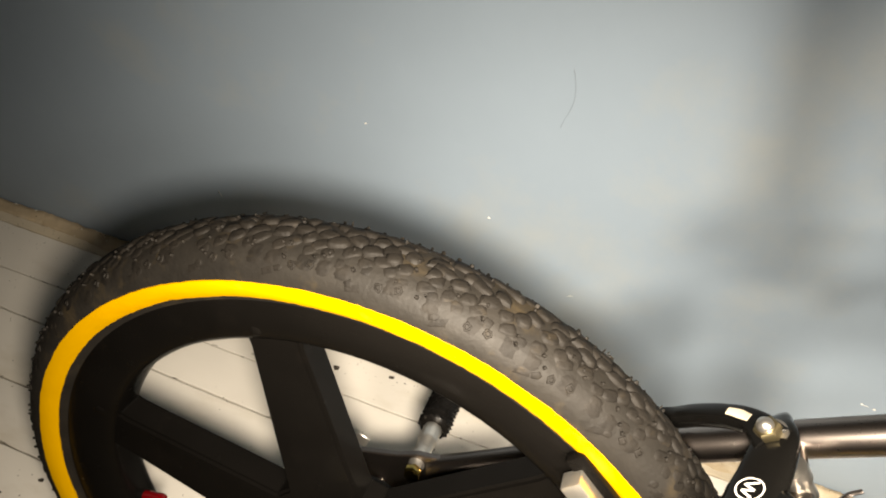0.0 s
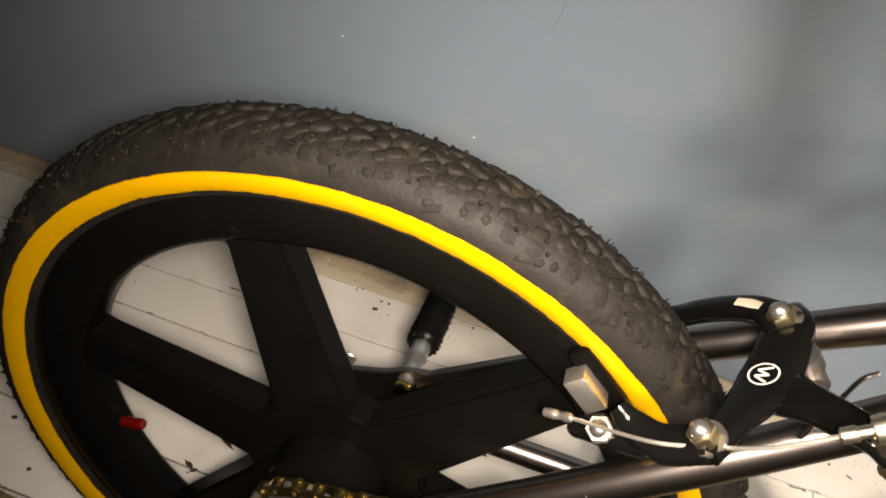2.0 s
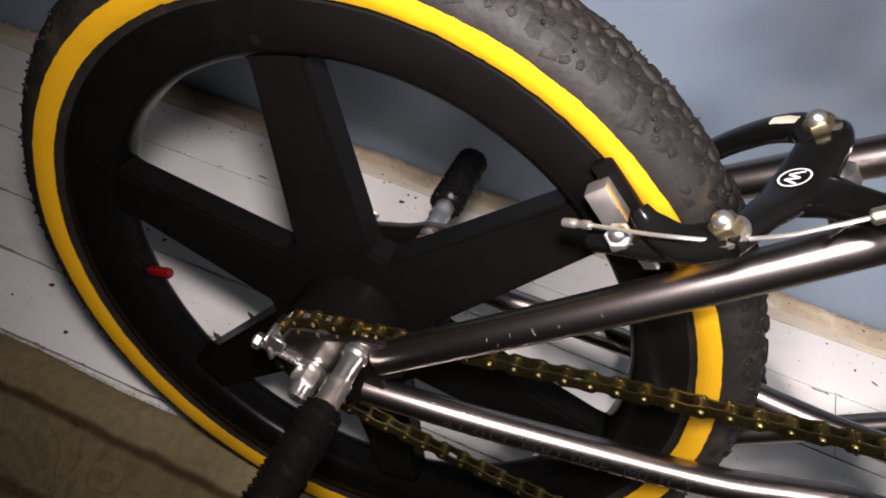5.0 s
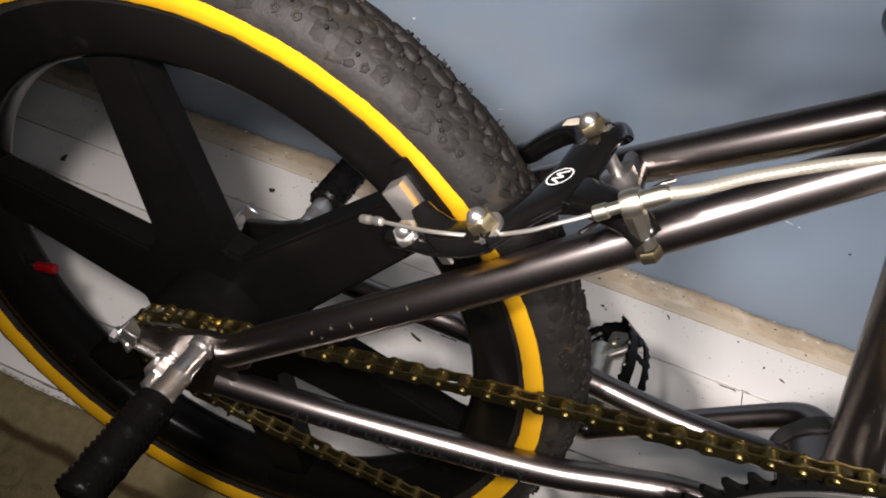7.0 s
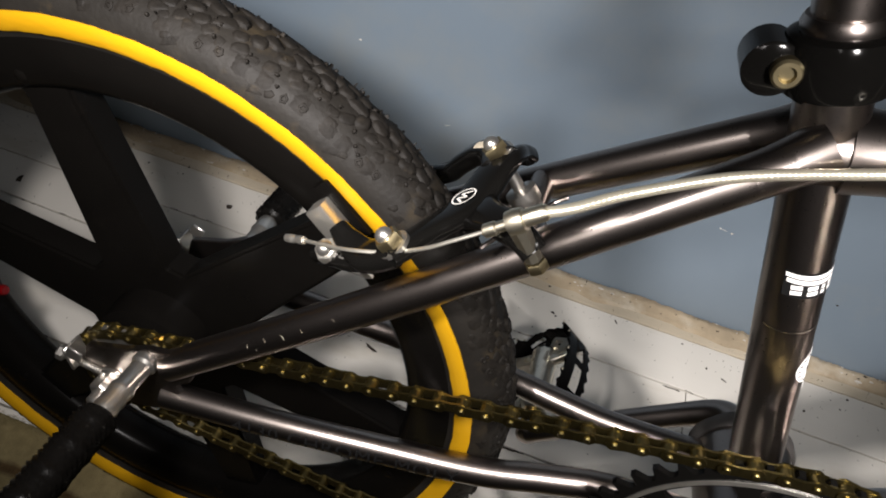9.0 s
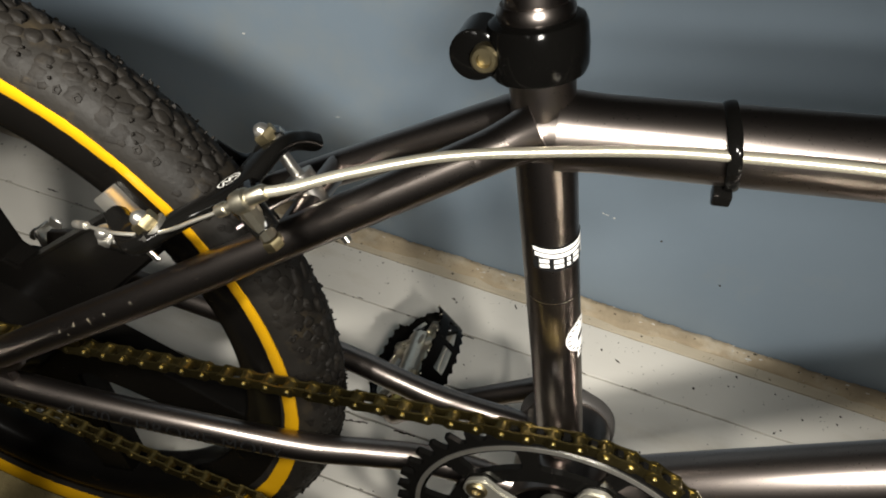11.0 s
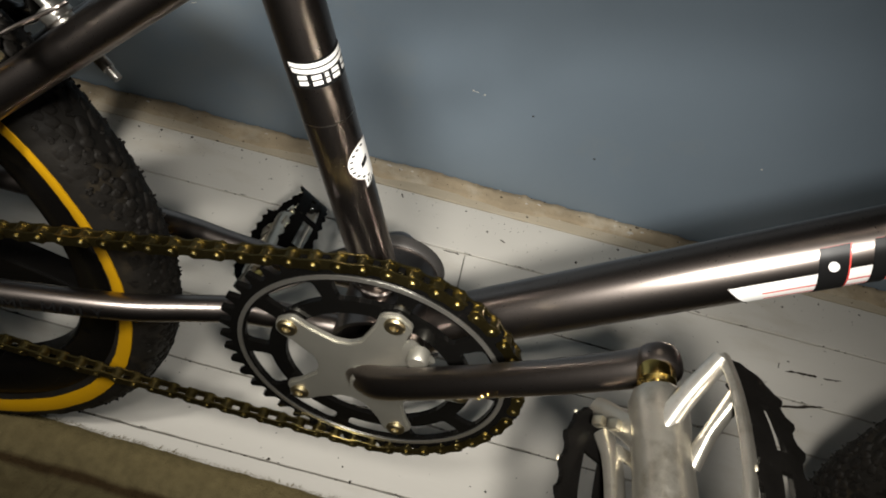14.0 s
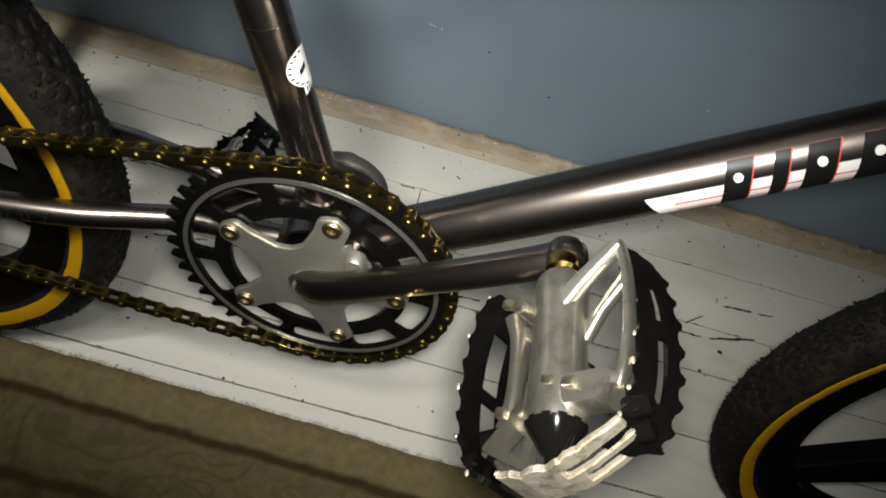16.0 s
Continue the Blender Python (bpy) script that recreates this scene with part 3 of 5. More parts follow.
# -- chain --
CH_Y = -0.046
R1, R2, PITCH = 0.0328, CR, 0.0127
dist = math.hypot(BB.x, BB.z)
tilt = math.atan2(BB.z, BB.x)
off = math.acos((R1 - R2) / dist)
top = tilt + off
low = tilt - off
p_top = (Vector((R1 * math.cos(top), R1 * math.sin(top))), Vector((BB.x + R2 * math.cos(top), BB.z + R2 * math.sin(top))))
p_low = (Vector((BB.x + R2 * math.cos(low), BB.z + R2 * math.sin(low))), Vector((R1 * math.cos(low), R1 * math.sin(low))))
line = []
run = (p_top[1] - p_top[0]).length
line += [p_top[0].lerp(p_top[1], k / 200) for k in range(200)]
sweep_f = (top - low) % (2 * math.pi)
line += [Vector((BB.x + R2 * math.cos(top - sweep_f * k / 300), BB.z + R2 * math.sin(top - sweep_f * k / 300))) for k in range(300)]
for k in range(200):
    p = p_low[0].lerp(p_low[1], k / 200)
    p.y -= 0.006 * math.sin(math.pi * k / 200)
    line.append(p)
sweep_r = (low - top) % (2 * math.pi)
line += [Vector((R1 * math.cos(low - sweep_r * k / 150), R1 * math.sin(low - sweep_r * k / 150))) for k in range(150)]
line.append(line[0])
lens = [0.0]
for a, b in zip(line, line[1:]):
    lens.append(lens[-1] + (b - a).length)
links = 2 * round(lens[-1] / PITCH / 2)
step = lens[-1] / links


def on_chain(s):
    s %= lens[-1]
    i = max(k for k in range(len(lens)) if lens[k] <= s) if s else 0
    i = min(i, len(line) - 2)
    return line[i].lerp(line[i + 1], (s - lens[i]) / max(1e-9, lens[i + 1] - lens[i]))


def link_mesh(outer):
    bm = bmesh.new()
    h = 0.0042
    shape = []
    for cx, a0 in ((0.00635, -90), (-0.00635, 90)):
        shape += [(cx + h * math.cos(radians(a0 + t)), h * math.sin(radians(a0 + t))) for t in (18, 54, 90, 126, 162)]
        shape += [(0, (0.0030 if a0 < 0 else -0.0030))]
    y = 0.0040 if outer else 0.0029
    for s in (-1, 1):
        prism(bm, shape, s * y, s * (y - 0.0011))
    for cx in (0.00635, -0.00635):
        if outer:
            rod(bm, (cx, -0.0052, 0), (cx, 0.0052, 0), [(0, 0.0013), (0.06, 0.0019), (0.94, 0.0019), (1, 0.0013)], 8)
        else:
            rod(bm, (cx, -0.0018, 0), (cx, 0.0018, 0), [(0, 0.0038), (1, 0.0038)], 10)
    return bm


chain = empty("chain", pose(0, CH_Y, 0), bike)
tagged(chain, "gold-coloured roller chain, greasy")
protos = {}
for k in range(links):
    a, b = on_chain(k * step), on_chain((k + 1) * step)
    mid, ang = (a + b) / 2, math.degrees(math.atan2(b.y - a.y, b.x - a.x))
    m = pose(mid.x, 0, mid.y, 0, -ang, 0)
    name = "outer_link" if k % 2 else "inner_link"
    if name not in protos:
        protos[name] = part(name, link_mesh(bool(k % 2)), M_CHAIN, chain)
        protos[name].matrix_basis = m
    else:
        share(name, protos[name], chain, m)

# -- rear dropouts, nuts, chain adjusters and foot pegs --


def dropout(side):
    y = side * 0.0545
    shape = [(-0.024, 0.004), (-0.020, 0.024), (0.008, 0.034), (0.022, 0.042), (0.040, 0.046), (0.055, 0.044), (0.050, 0.026), (0.038, 0.016), (0.046, 0.004), (0.036, -0.010), (0.010, -0.019), (-0.016, -0.013)]
    bm = prism(bmesh.new(), rounded(shape, 0.005, 3), y - 0.0025, y + 0.0025)
    sharp = [e for e in bm.edges if len(e.link_faces) == 2 and e.calc_face_angle(0) > 1.2]
    bmesh.ops.bevel(bm, geom=sharp, offset=0.0007, segments=2, affect="EDGES")
    plate = part("dropout", bm, M_TUBE, bike, "black-chrome rear dropout plate")
    out = side
    part("washer", rod(bmesh.new(), (-0.003, y + out * 0.0025, 0.001), (-0.003, y + out * 0.0052, 0.001), [(0, 0.0095), (0.2, 0.0100), (0.8, 0.0100), (1, 0.0092)]), M_CHROME, plate, "steel washer")
    part("axle_nut", hexnut(bmesh.new(), (-0.003, y + out * 0.0052, 0.001), (0, out, 0), 0.0150, 0.0105), M_CHROME, plate, "steel axle nut")
    part("axle_end", rod(bmesh.new(), (-0.003, y + out * 0.010, 0.001), (-0.003, y + out * 0.0235, 0.001), [(0, 0.0048), (0.9, 0.0048), (1, 0.0035)]), M_CHROME, plate, "threaded axle end")
    # chain adjuster: a bent bracket over the plate's end with its draw bolt
    bm = bmesh.new()
    box(bm, (0.0022, 0.014, 0.017), pose(-0.0275, y + out * 0.003, 0.014, 0, -14, 0), 0.0006, 1)
    box(bm, (0.010, 0.0020, 0.010), pose(-0.022, y + out * 0.0095, 0.022, 0, 20, 0), 0.0006, 1)
    bracket = part("chain_adjuster", bm, M_CHROME, bike, "bent steel chain adjuster bracket")
    pts = [Vector((-0.040, y + out * 0.004, 0.0105)).lerp(Vector((-0.006, y + out * 0.004, 0.0045)), k / 44) for k in range(45)]
    part("draw_bolt", sweep(bmesh.new(), pts, [0.0026 if k % 2 else 0.0022 for k in range(45)], 12), M_CHROME, bracket, "threaded draw bolt")
    part("draw_nut", hexnut(bmesh.new(), (-0.0345, y + out * 0.004, 0.0098), (-0.98, 0, 0.17), 0.0085, 0.0045), M_CHROME, bracket, "small steel nut")
    # foot peg: bright stub, ribbed collar, knurled black sleeve
    c = Vector((0.0235, 0, 0.0335))
    inner, far, fat = (0.087, 0.153, 0.0114) if side > 0 else (0.097, 0.156, 0.0102)
    stub = part("peg_stub", rod(bmesh.new(), c + Vector((0, side * 0.046, 0)), c + Vector((0, side * (inner + 0.004), 0)),
                                [(0, 0.0044), (0.15, 0.0060), (0.20, 0.0076), (0.28, 0.0076), (0.31, 0.0062), (0.56, 0.0060), (0.60, 0.0072), (0.66, 0.0072), (0.69, 0.0066), (0.75, 0.0072), (0.80, 0.0066), (0.86, 0.0072), (0.90, 0.0066), (1, 0.0066)]), M_CHROME, bike, "chromed foot peg stub")
    part("peg_bolt", hexnut(bmesh.new(), c + Vector((0, side * 0.0475, 0)), (0, -side, 0), 0.0105, 0.0065), M_GOLD, stub, "brass-coloured bolt head")
    n, m = 34, 26
    bm = bmesh.new()
    rings = []
    for i in range(n + 1):
        v = inner + (far - inner) * i / n
        ring_v = []
        for k in range(m):
            a = 2 * math.pi * k / m
            r = fat + (0.0011 if (i + k) % 2 else -0.0006) + (0.0006 if 3 < (i % 9) < 6 else 0)
            if i in (0, n):
                r = fat - 0.002
            ring_v.append(bm.verts.new(c + Vector((r * math.cos(a), side * v, r * math.sin(a)))))
        rings.append(ring_v)
    for a, b in zip(rings, rings[1:]):
        for k in range(m):
            bm.faces.new((a[k], a[(k + 1) % m], b[(k + 1) % m], b[k]))
    bm.faces.new(rings[0])
    bm.faces.new(rings[-1])
    bmesh.ops.recalc_face_normals(bm, faces=bm.faces[:])
    part("peg_sleeve", bm, M_PEG, stub, "knurled black peg sleeve, scuffed")


dropout(-1)
dropout(1)

# -- seat clamp, weld beads --
def on_seat(s):
    return BB + SEAT_DIR * s


bm = bmesh.new()
rod(bm, on_seat(0.2575), on_seat(0.2800), [(0, 0.0160), (0.05, 0.0184), (0.16, 0.0194), (0.50, 0.0198), (0.84, 0.0194), (0.95, 0.0184), (1, 0.0160)], 40)
clamp = part("seat_clamp", bm, M_BLACK, bike, "black seat post clamp")
e = on_seat(0.2665) + Vector((-0.0225, 0.0, -0.005))
bm = sweep(bmesh.new(), [e + Vector((0, v, 0)) for v in (-0.0105, -0.0095, 0.0095, 0.0105)], [0.0085, 0.0102, 0.0102, 0.0085], 24)
box(bm, (0.020, 0.019, 0.0175), pose(e.x + 0.010, 0, e.z + 0.001, 0, 20, 0), 0.003, 2)
part("clamp_ear", bm, M_BLACK, clamp, "rounded black clamp ear")
part("clamp_bolt", lathe(bmesh.new(), [(0, -0.0135), (0.0026, -0.0135), (0.0030, -0.0155), (0.0046, -0.0155), (0.0055, -0.0145), (0.0055, -0.0100), (0, -0.0100)], 24, False, (e.x + 0.0045, 0, e.z + 0.0015)), M_BRASS, clamp, "brass-coloured clamp bolt")
part("seat_collar", rod(bmesh.new(), on_seat(0.2800), on_seat(0.2855), [(0, 0.0146), (0.5, 0.0150), (1, 0.0136)]), M_TUBE, clamp, "bright ring on the seat post")




def fillet(name, a, b, r0, r1):
    """A smooth flare where one tube runs into another."""
    return part(name, rod(bmesh.new(), a, b, [(k / 10, r1 + (r0 - r1) * (1 - k / 10) ** 2.2) for k in range(11)], 28), M_TUBE, bike, "smooth weld fillet")


def bead(name, centre, axis, r, thick, wobble, a0=0, a1=360, tall=1.0):
    """A lumpy weld round a tube's end."""
    d = Vector(axis).normalized()
    s = d.orthogonal().normalized()
    o = d.cross(s)
    pts, rad = [], []
    n = 60
    for k in range(n + 1):
        a = radians(a0 + (a1 - a0) * k / n)
        pts.append(Vector(centre) + r * (math.cos(a) * s + tall * math.sin(a) * o) + d * wobble * math.cos(2 * a))
        rad.append(thick * (1 + 0.22 * math.sin(k * 1.9)))
    return part(name, sweep(bmesh.new(), pts, rad, 8), M_TUBE, bike, "smooth weld fillet")


fillet("weld_fillet", (0.3090, 0, 0.2526), (0.3330, 0, 0.2582), 0.0176, 0.0160)
for side in (-1, 1):
    fillet("weld_fillet", (0.3010, side * 0.0105, 0.2560), (0.2800, side * 0.0172, 0.2385), 0.0122, 0.0093)
bead("weld_bead", on_seat(0.031), SEAT_DIR, 0.0143, 0.0014, 0.003)
bead("weld_bead", (0.4045, 0, 0.0228), (0.79, 0, 0.61), 0.0192, 0.0015, 0.004)
bm = rod(bmesh.new(), BB + Vector((0, 0.030, 0)), BB + Vector((0, 0.050, 0)), [(0, 0.0300), (0.08, 0.0312), (0.42, 0.0312), (0.46, 0.0225), (0.92, 0.0215), (1, 0.018)], 40)
part("bearing_cup", bm, M_CUP, bike, "dull grey bearing cup")

# -- cable housing, tie --
path = curve([(0.2075, -0.0640, 0.2245), (0.218, -0.0605, 0.2285), (0.236, -0.0490, 0.2345), (0.270, -0.0345, 0.2460), (0.311, -0.0245, 0.2568), (0.345, -0.0205, 0.2665), (0.374, -0.0190, 0.2735), (0.420, -0.0190, 0.2840), (0.490, -0.0192, 0.2965), (0.60, -0.0195, 0.319), (0.72, -0.0195, 0.347)], 110)
run, ribs = 0.0, []
for a, b in zip(path, path[1:] + path[-1:]):
    ribs.append(0.00215 + 0.00003 * math.sin(run * 2 * math.pi / 0.0021))
    run += (b - a).length
part("brake_housing", sweep(bmesh.new(), path, ribs, 12), M_HOUSE, bike, "pale smooth brake cable housing")
tt = Vector((0.475, 0, 0.1145)).normalized()
c = Vector((0.3735, 0, 0.2672))
s, o = Vector((0, -1, 0)), tt.cross(Vector((0, -1, 0))).normalized()
loop = []
for k in range(37):
    a = 2 * math.pi * k / 36
    r = 0.0168 + 0.0050 * max(0.0, math.cos(a - 0.38 if o.z > 0 else a + 0.38)) ** 6
    loop.append(c + r * (math.cos(a) * s + math.sin(a) * o) + tt * (0.003 * math.sin(a)))
tie = part("zip_tie", sweep(bmesh.new(), loop, [0.0010] * 37, 10, flat=2.7, up=tuple(tt)), M_BLACK, bike, "black plastic cable tie round the top tube")
part("tie_head", box(bmesh.new(), (0.0075, 0.0080, 0.0065), pose(0.3775, -0.008, 0.2505, 20, -13, 0), 0.0012, 2), M_BLACK, tie, "square tie head")

# -- rear brake: a bridge with two pivoting arms --
BT = Vector((-0.70, -0.18, 0.69)).normalized()          # way the brake's front faces
brake = empty("rear_brake", None, bike)
tagged(brake, "black centre-pull rear brake with brass nuts")


def strap(name, points, widths, thick, mat, parent, label="", facing=BT):
    """A flat forged arm: a strip that faces one way, with rounded edges."""
    p = curve(points, 6)
    n = len(p)
    m = len(widths)
    bm = bmesh.new()
    rings = []
    for i in range(n):
        d = (p[min(i + 1, n - 1)] - p[max(i - 1, 0)]).normalized()
        side = d.cross(facing).normalized()
        up = side.cross(d).normalized()
        f = i / (n - 1) * (m - 1)
        k = min(int(f), m - 2)
        w = widths[k] + (widths[k + 1] - widths[k]) * (f - k)
        ring_v = []
        for a in range(16):
            th = 2 * math.pi * a / 16
            cx, cy = math.cos(th), math.sin(th)
            x = math.copysign(abs(cx) ** 0.55, cx) * w
            y = math.copysign(abs(cy) ** 0.75, cy) * thick
            ring_v.append(bm.verts.new(p[i] + side * x + up * y))
        rings.append(ring_v)
    for a, b in zip(rings, rings[1:]):
        for k in range(16):
            bm.faces.new((a[k], a[(k + 1) % 16], b[(k + 1) % 16], b[k]))
    bm.faces.new(rings[0][::-1])
    bm.faces.new(rings[-1])
    bmesh.ops.recalc_face_normals(bm, faces=bm.faces[:])
    return part(name, bm, mat, parent, label)


pivot = Vector((0.1850, -0.003, 0.2040))
near_piv = Vector((0.1588, -0.0610, 0.1832))
logo_c = Vector((0.1788, -0.0300, 0.1930))
body = strap("brake_arm", [(0.1960, 0.0215, 0.1950), (0.1905, 0.0100, 0.2005), pivot + Vector((0.0006, -0.004, -0.0006)), logo_c, (0.167, -0.049, 0.1870), near_piv + Vector((-0.003, -0.004, -0.002))], [0.0042, 0.0062, 0.0100, 0.0118, 0.0074, 0.0080], 0.0042, M_BLACK, brake, "glossy black brake arm with a round white mark")
strap("cable_arm", [logo_c + Vector((0.004, -0.002, 0.0)), (0.190, -0.044, 0.2010), (0.2035, -0.0590, 0.2085), (0.2110, -0.0630, 0.2060)], [0.0110, 0.0075, 0.0060, 0.0055], 0.0040, M_BLACK, brake, "glossy black cable arm")
far_arm = strap("brake_arm", [pivot + Vector((0.0, -0.004, 0.0)), (0.1800, 0.0065, 0.2000), (0.1722, 0.0180, 0.1900), (0.1635, 0.0310, 0.1735), (0.1560, 0.0400, 0.1590), (0.142, 0.0430, 0.1500), (0.126, 0.041, 0.156)], [0.0095, 0.0066, 0.0054, 0.0052, 0.0050, 0.0050, 0.0050], 0.0052, M_BLACK, brake, "glossy black far brake arm")
strap("tan_chip", [Vector(p) + BT * 0.0048 for p in ((0.1795, 0.0070, 0.1994), (0.1765, 0.0120, 0.1957), (0.1733, 0.0165, 0.1915))], [0.0020, 0.0026, 0.0022], 0.0008, M_BARE, far_arm, "tan and yellow chip in the black paint")
strap("pin_lug", [(0.010, -0.0030, 0.014), (0.0190, -0.0030, 0.0260), (0.0275, -0.0030, 0.0365)], [0.0135, 0.0125, 0.0108], 0.0022, M_SATIN, crankset, "alloy lug for the drive pin", Vector((0, -1, 0)))
part("drive_pin", rod(bmesh.new(), (0.0262, -0.003, 0.0350), (0.0262, -0.0115, 0.0350), [(0, 0.0060), (0.85, 0.0060), (1, 0.0050)]), M_SATIN, crankset, "alloy drive pin")
strap("pad_arm", [near_piv, (0.146, -0.0580, 0.1715), (0.135, -0.0510, 0.1690), (0.1275, -0.0465, 0.1715)], [0.0080, 0.0078, 0.0062, 0.0042], 0.0052, M_BLACK, brake, "glossy black pad arm")
strap("pad_arm", [(0.150, -0.0590, 0.1740), (0.138, -0.0520, 0.1620), (0.126, -0.0455, 0.1545), (0.1165, -0.0405, 0.1450)], [0.0060, 0.0066, 0.0068, 0.0040], 0.0046, M_BLACK, brake, "glossy black pad arm")
part("pad_tab", box(bmesh.new(), (0.013, 0.0022, 0.0085), pose(0.1385, -0.0415, 0.1470, 30, 38, 0), 0.0006, 1), M_ALLOY, brake, "bent bright tab under the pad arm")
for p, r, nut_mat in ((pivot + BT * 0.003, 0.0068, M_BRASS), (near_piv + BT * 0.003, 0.0068, M_BRASS)):
    bm = hexnut(bmesh.new(), p, BT, 0.0100, 0.0058)
    nut = part("acorn_nut", bm, nut_mat, brake, "brass-plated acorn nut")
    part("nut_cap", ball(bmesh.new(), p + BT * 0.0060, 0.0038), M_CHROME, nut, "bright domed nut cap")
    part("nut_washer", rod(bmesh.new(), p - BT * 0.0012, p + BT * 0.0006, [(0, 0.0074), (1, 0.0074)]), M_CHROME, nut, "steel washer")
# round mark: a white ring with a zigzag
side_v = (near_piv - pivot).normalized()
face = (BT - side_v * BT.dot(side_v)).normalized()
up_v = side_v.cross(face).normalized()
m_c = logo_c + face * 0.0049


def flat_ring(bm, r0, r1, n=36):
    vs = [[bm.verts.new(m_c + side_v * (r * math.cos(2 * math.pi * k / n)) + up_v * (r * math.sin(2 * math.pi * k / n))) for r in (r0, r1)] for k in range(n)]
    for k in range(n):
        bm.faces.new((vs[k][0], vs[k][1], vs[(k + 1) % n][1], vs[(k + 1) % n][0]))


bm = bmesh.new()
flat_ring(bm, 0.0053, 0.0060)
zig = [(-0.0041, -0.0024), (-0.0016, 0.0029), (0.0002, -0.0022), (0.0017, 0.0029), (0.0041, -0.0024)]
for (x0, y0), (x1, y1) in zip(zig, zig[1:]):
    d = Vector((x1 - x0, y1 - y0)).normalized().orthogonal() * 0.00050
    quad = [(x0 + d.x, y0 + d.y), (x1 + d.x, y1 + d.y), (x1 - d.x, y1 - d.y), (x0 - d.x, y0 - d.y)]
    bm.faces.new([bm.verts.new(m_c + side_v * x + up_v * y) for x, y in quad])
mark = part("round_mark", bm, M_CHIP, body, "white ring mark with a zigzag", smooth=False)
# pads and holders
for side in (-1, 1):
    holder = part("pad_holder", box(bmesh.new(), (0.0195, 0.010, 0.0105), pose(0.1165, side * 0.0300, 0.1590, 0, 42, 0), 0.0010, 2), M_ALLOY, brake, "bright pressed brake pad holder")
    part("brake_pad", box(bmesh.new(), (0.034, 0.006, 0.010), pose(0.1205, side * 0.0235, 0.1625, 0, 42, 0), 0.0012, 2), M_NYLON, holder, "black rubber brake pad")
# cable, its clamp, ferrule and adjuster
clamp_b = Vector((0.1252, -0.0485, 0.1570))
CLAMP_DIR = Vector((-0.35, -0.55, 0.76)).normalized()
cable = part("brake_cable", sweep(bmesh.new(), curve([(0.1030, -0.0450, 0.1533), (0.1123, -0.0490, 0.1589), (0.1285, -0.0585, 0.1698), (0.1416, -0.0645, 0.1780), (0.1560, -0.0635, 0.1825), (0.1712, -0.0672, 0.1945), (0.1797, -0.0672, 0.2016), (0.192, -0.0655, 0.2110), (0.2060, -0.0645, 0.2230)], 8), 0.00085, 8), M_CABLE, brake, "bare twisted steel brake cable")
part("cable_crimp", rod(bmesh.new(), (0.1020, -0.0446, 0.1527), (0.1123, -0.0490, 0.1589), [(0, 0.0019), (0.2, 0.0021), (0.45, 0.0021), (0.5, 0.0017), (0.7, 0.0017), (0.75, 0.0021), (1, 0.0018)], 14), M_ALLOY, cable, "bright cable end crimp")
part("cable_clamp", hexnut(bmesh.new(), clamp_b - CLAMP_DIR * 0.002, CLAMP_DIR, 0.0104, 0.0065), M_ALLOY, brake, "steel cable clamp nut")
part("clamp_screw", ball(bmesh.new(), clamp_b + CLAMP_DIR * 0.0052, 0.0040), M_CHROME, brake, "domed clamp screw")
d = (Vector((0.2100, -0.0640, 0.2262)) - Vector((0.192, -0.0655, 0.2110))).normalized()
b0 = Vector((0.1905, -0.0656, 0.2098))
adj = part("cable_adjuster", rod(bmesh.new(), b0, b0 + d * 0.026, [(0, 0.0018), (0.03, 0.0028), (0.20, 0.0028), (0.22, 0.0022), (0.38, 0.0022), (0.40, 0.0046), (0.52, 0.0050), (0.64, 0.0046), (0.66, 0.0034), (0.95, 0.0033), (1, 0.0026)], 18), M_PALE, brake, "pale nickel cable adjuster")
stop = Vector((0.2015, -0.0638, 0.2165))
end = Vector((0.2120, -0.0630, 0.2025))
part("cable_stop", sweep(bmesh.new(), [stop, stop.lerp(end, 0.5), stop.lerp(end, 0.95)], [0.0044, 0.0038, 0.0036], 8), M_PALE, adj, "square cable stop stem")
part("stop_nut", hexnut(bmesh.new(), end, (end - stop).normalized(), 0.0078, 0.0045), M_BRASS, adj, "brass stop nut")
# bridge, centre bolt, return spring
part("brake_bridge", rod(bmesh.new(), (0.206, -0.034, 0.1795), (0.206, 0.034, 0.1795), [(0, 0.0065), (1, 0.0065)]), M_TUBE, bike, "short tube between the seat stays")
part("centre_bolt", rod(bmesh.new(), pivot, Vector((0.2185, -0.004, 0.1685)), [(0, 0.003), (0.35, 0.003), (0.36, 0.0075), (0.50, 0.0075), (0.52, 0.0062), (0.72, 0.0062), (0.73, 0.003), (1, 0.0028)]), M_CHROME, brake, "steel centre bolt with spacers")
part("spring", sweep(bmesh.new(), curve([(0.1900, -0.050, 0.1890), (0.2010, -0.036, 0.1960), (0.2120, -0.021, 0.2010), (0.2180, -0.018, 0.2050)], 8), 0.0010, 8), M_TUBE, brake, "wire return spring")
part("bolt_end", rod(bmesh.new(), (0.2160, -0.0030, 0.1700), (0.2277, -0.0068, 0.1625), [(0, 0.0032), (0.55, 0.0032), (0.56, 0.0024), (1, 0.0022)], 14), M_CHROME, bike, "threaded bolt end under the stay")

# -- nicks: bright scratches on the near seat stay and the crank arm --
rng = random.Random(23)
stay_line = curve([(0.036, -0.054, 0.032), (0.162, -0.040, 0.139), (0.292, -0.0145, 0.2485)], 40)


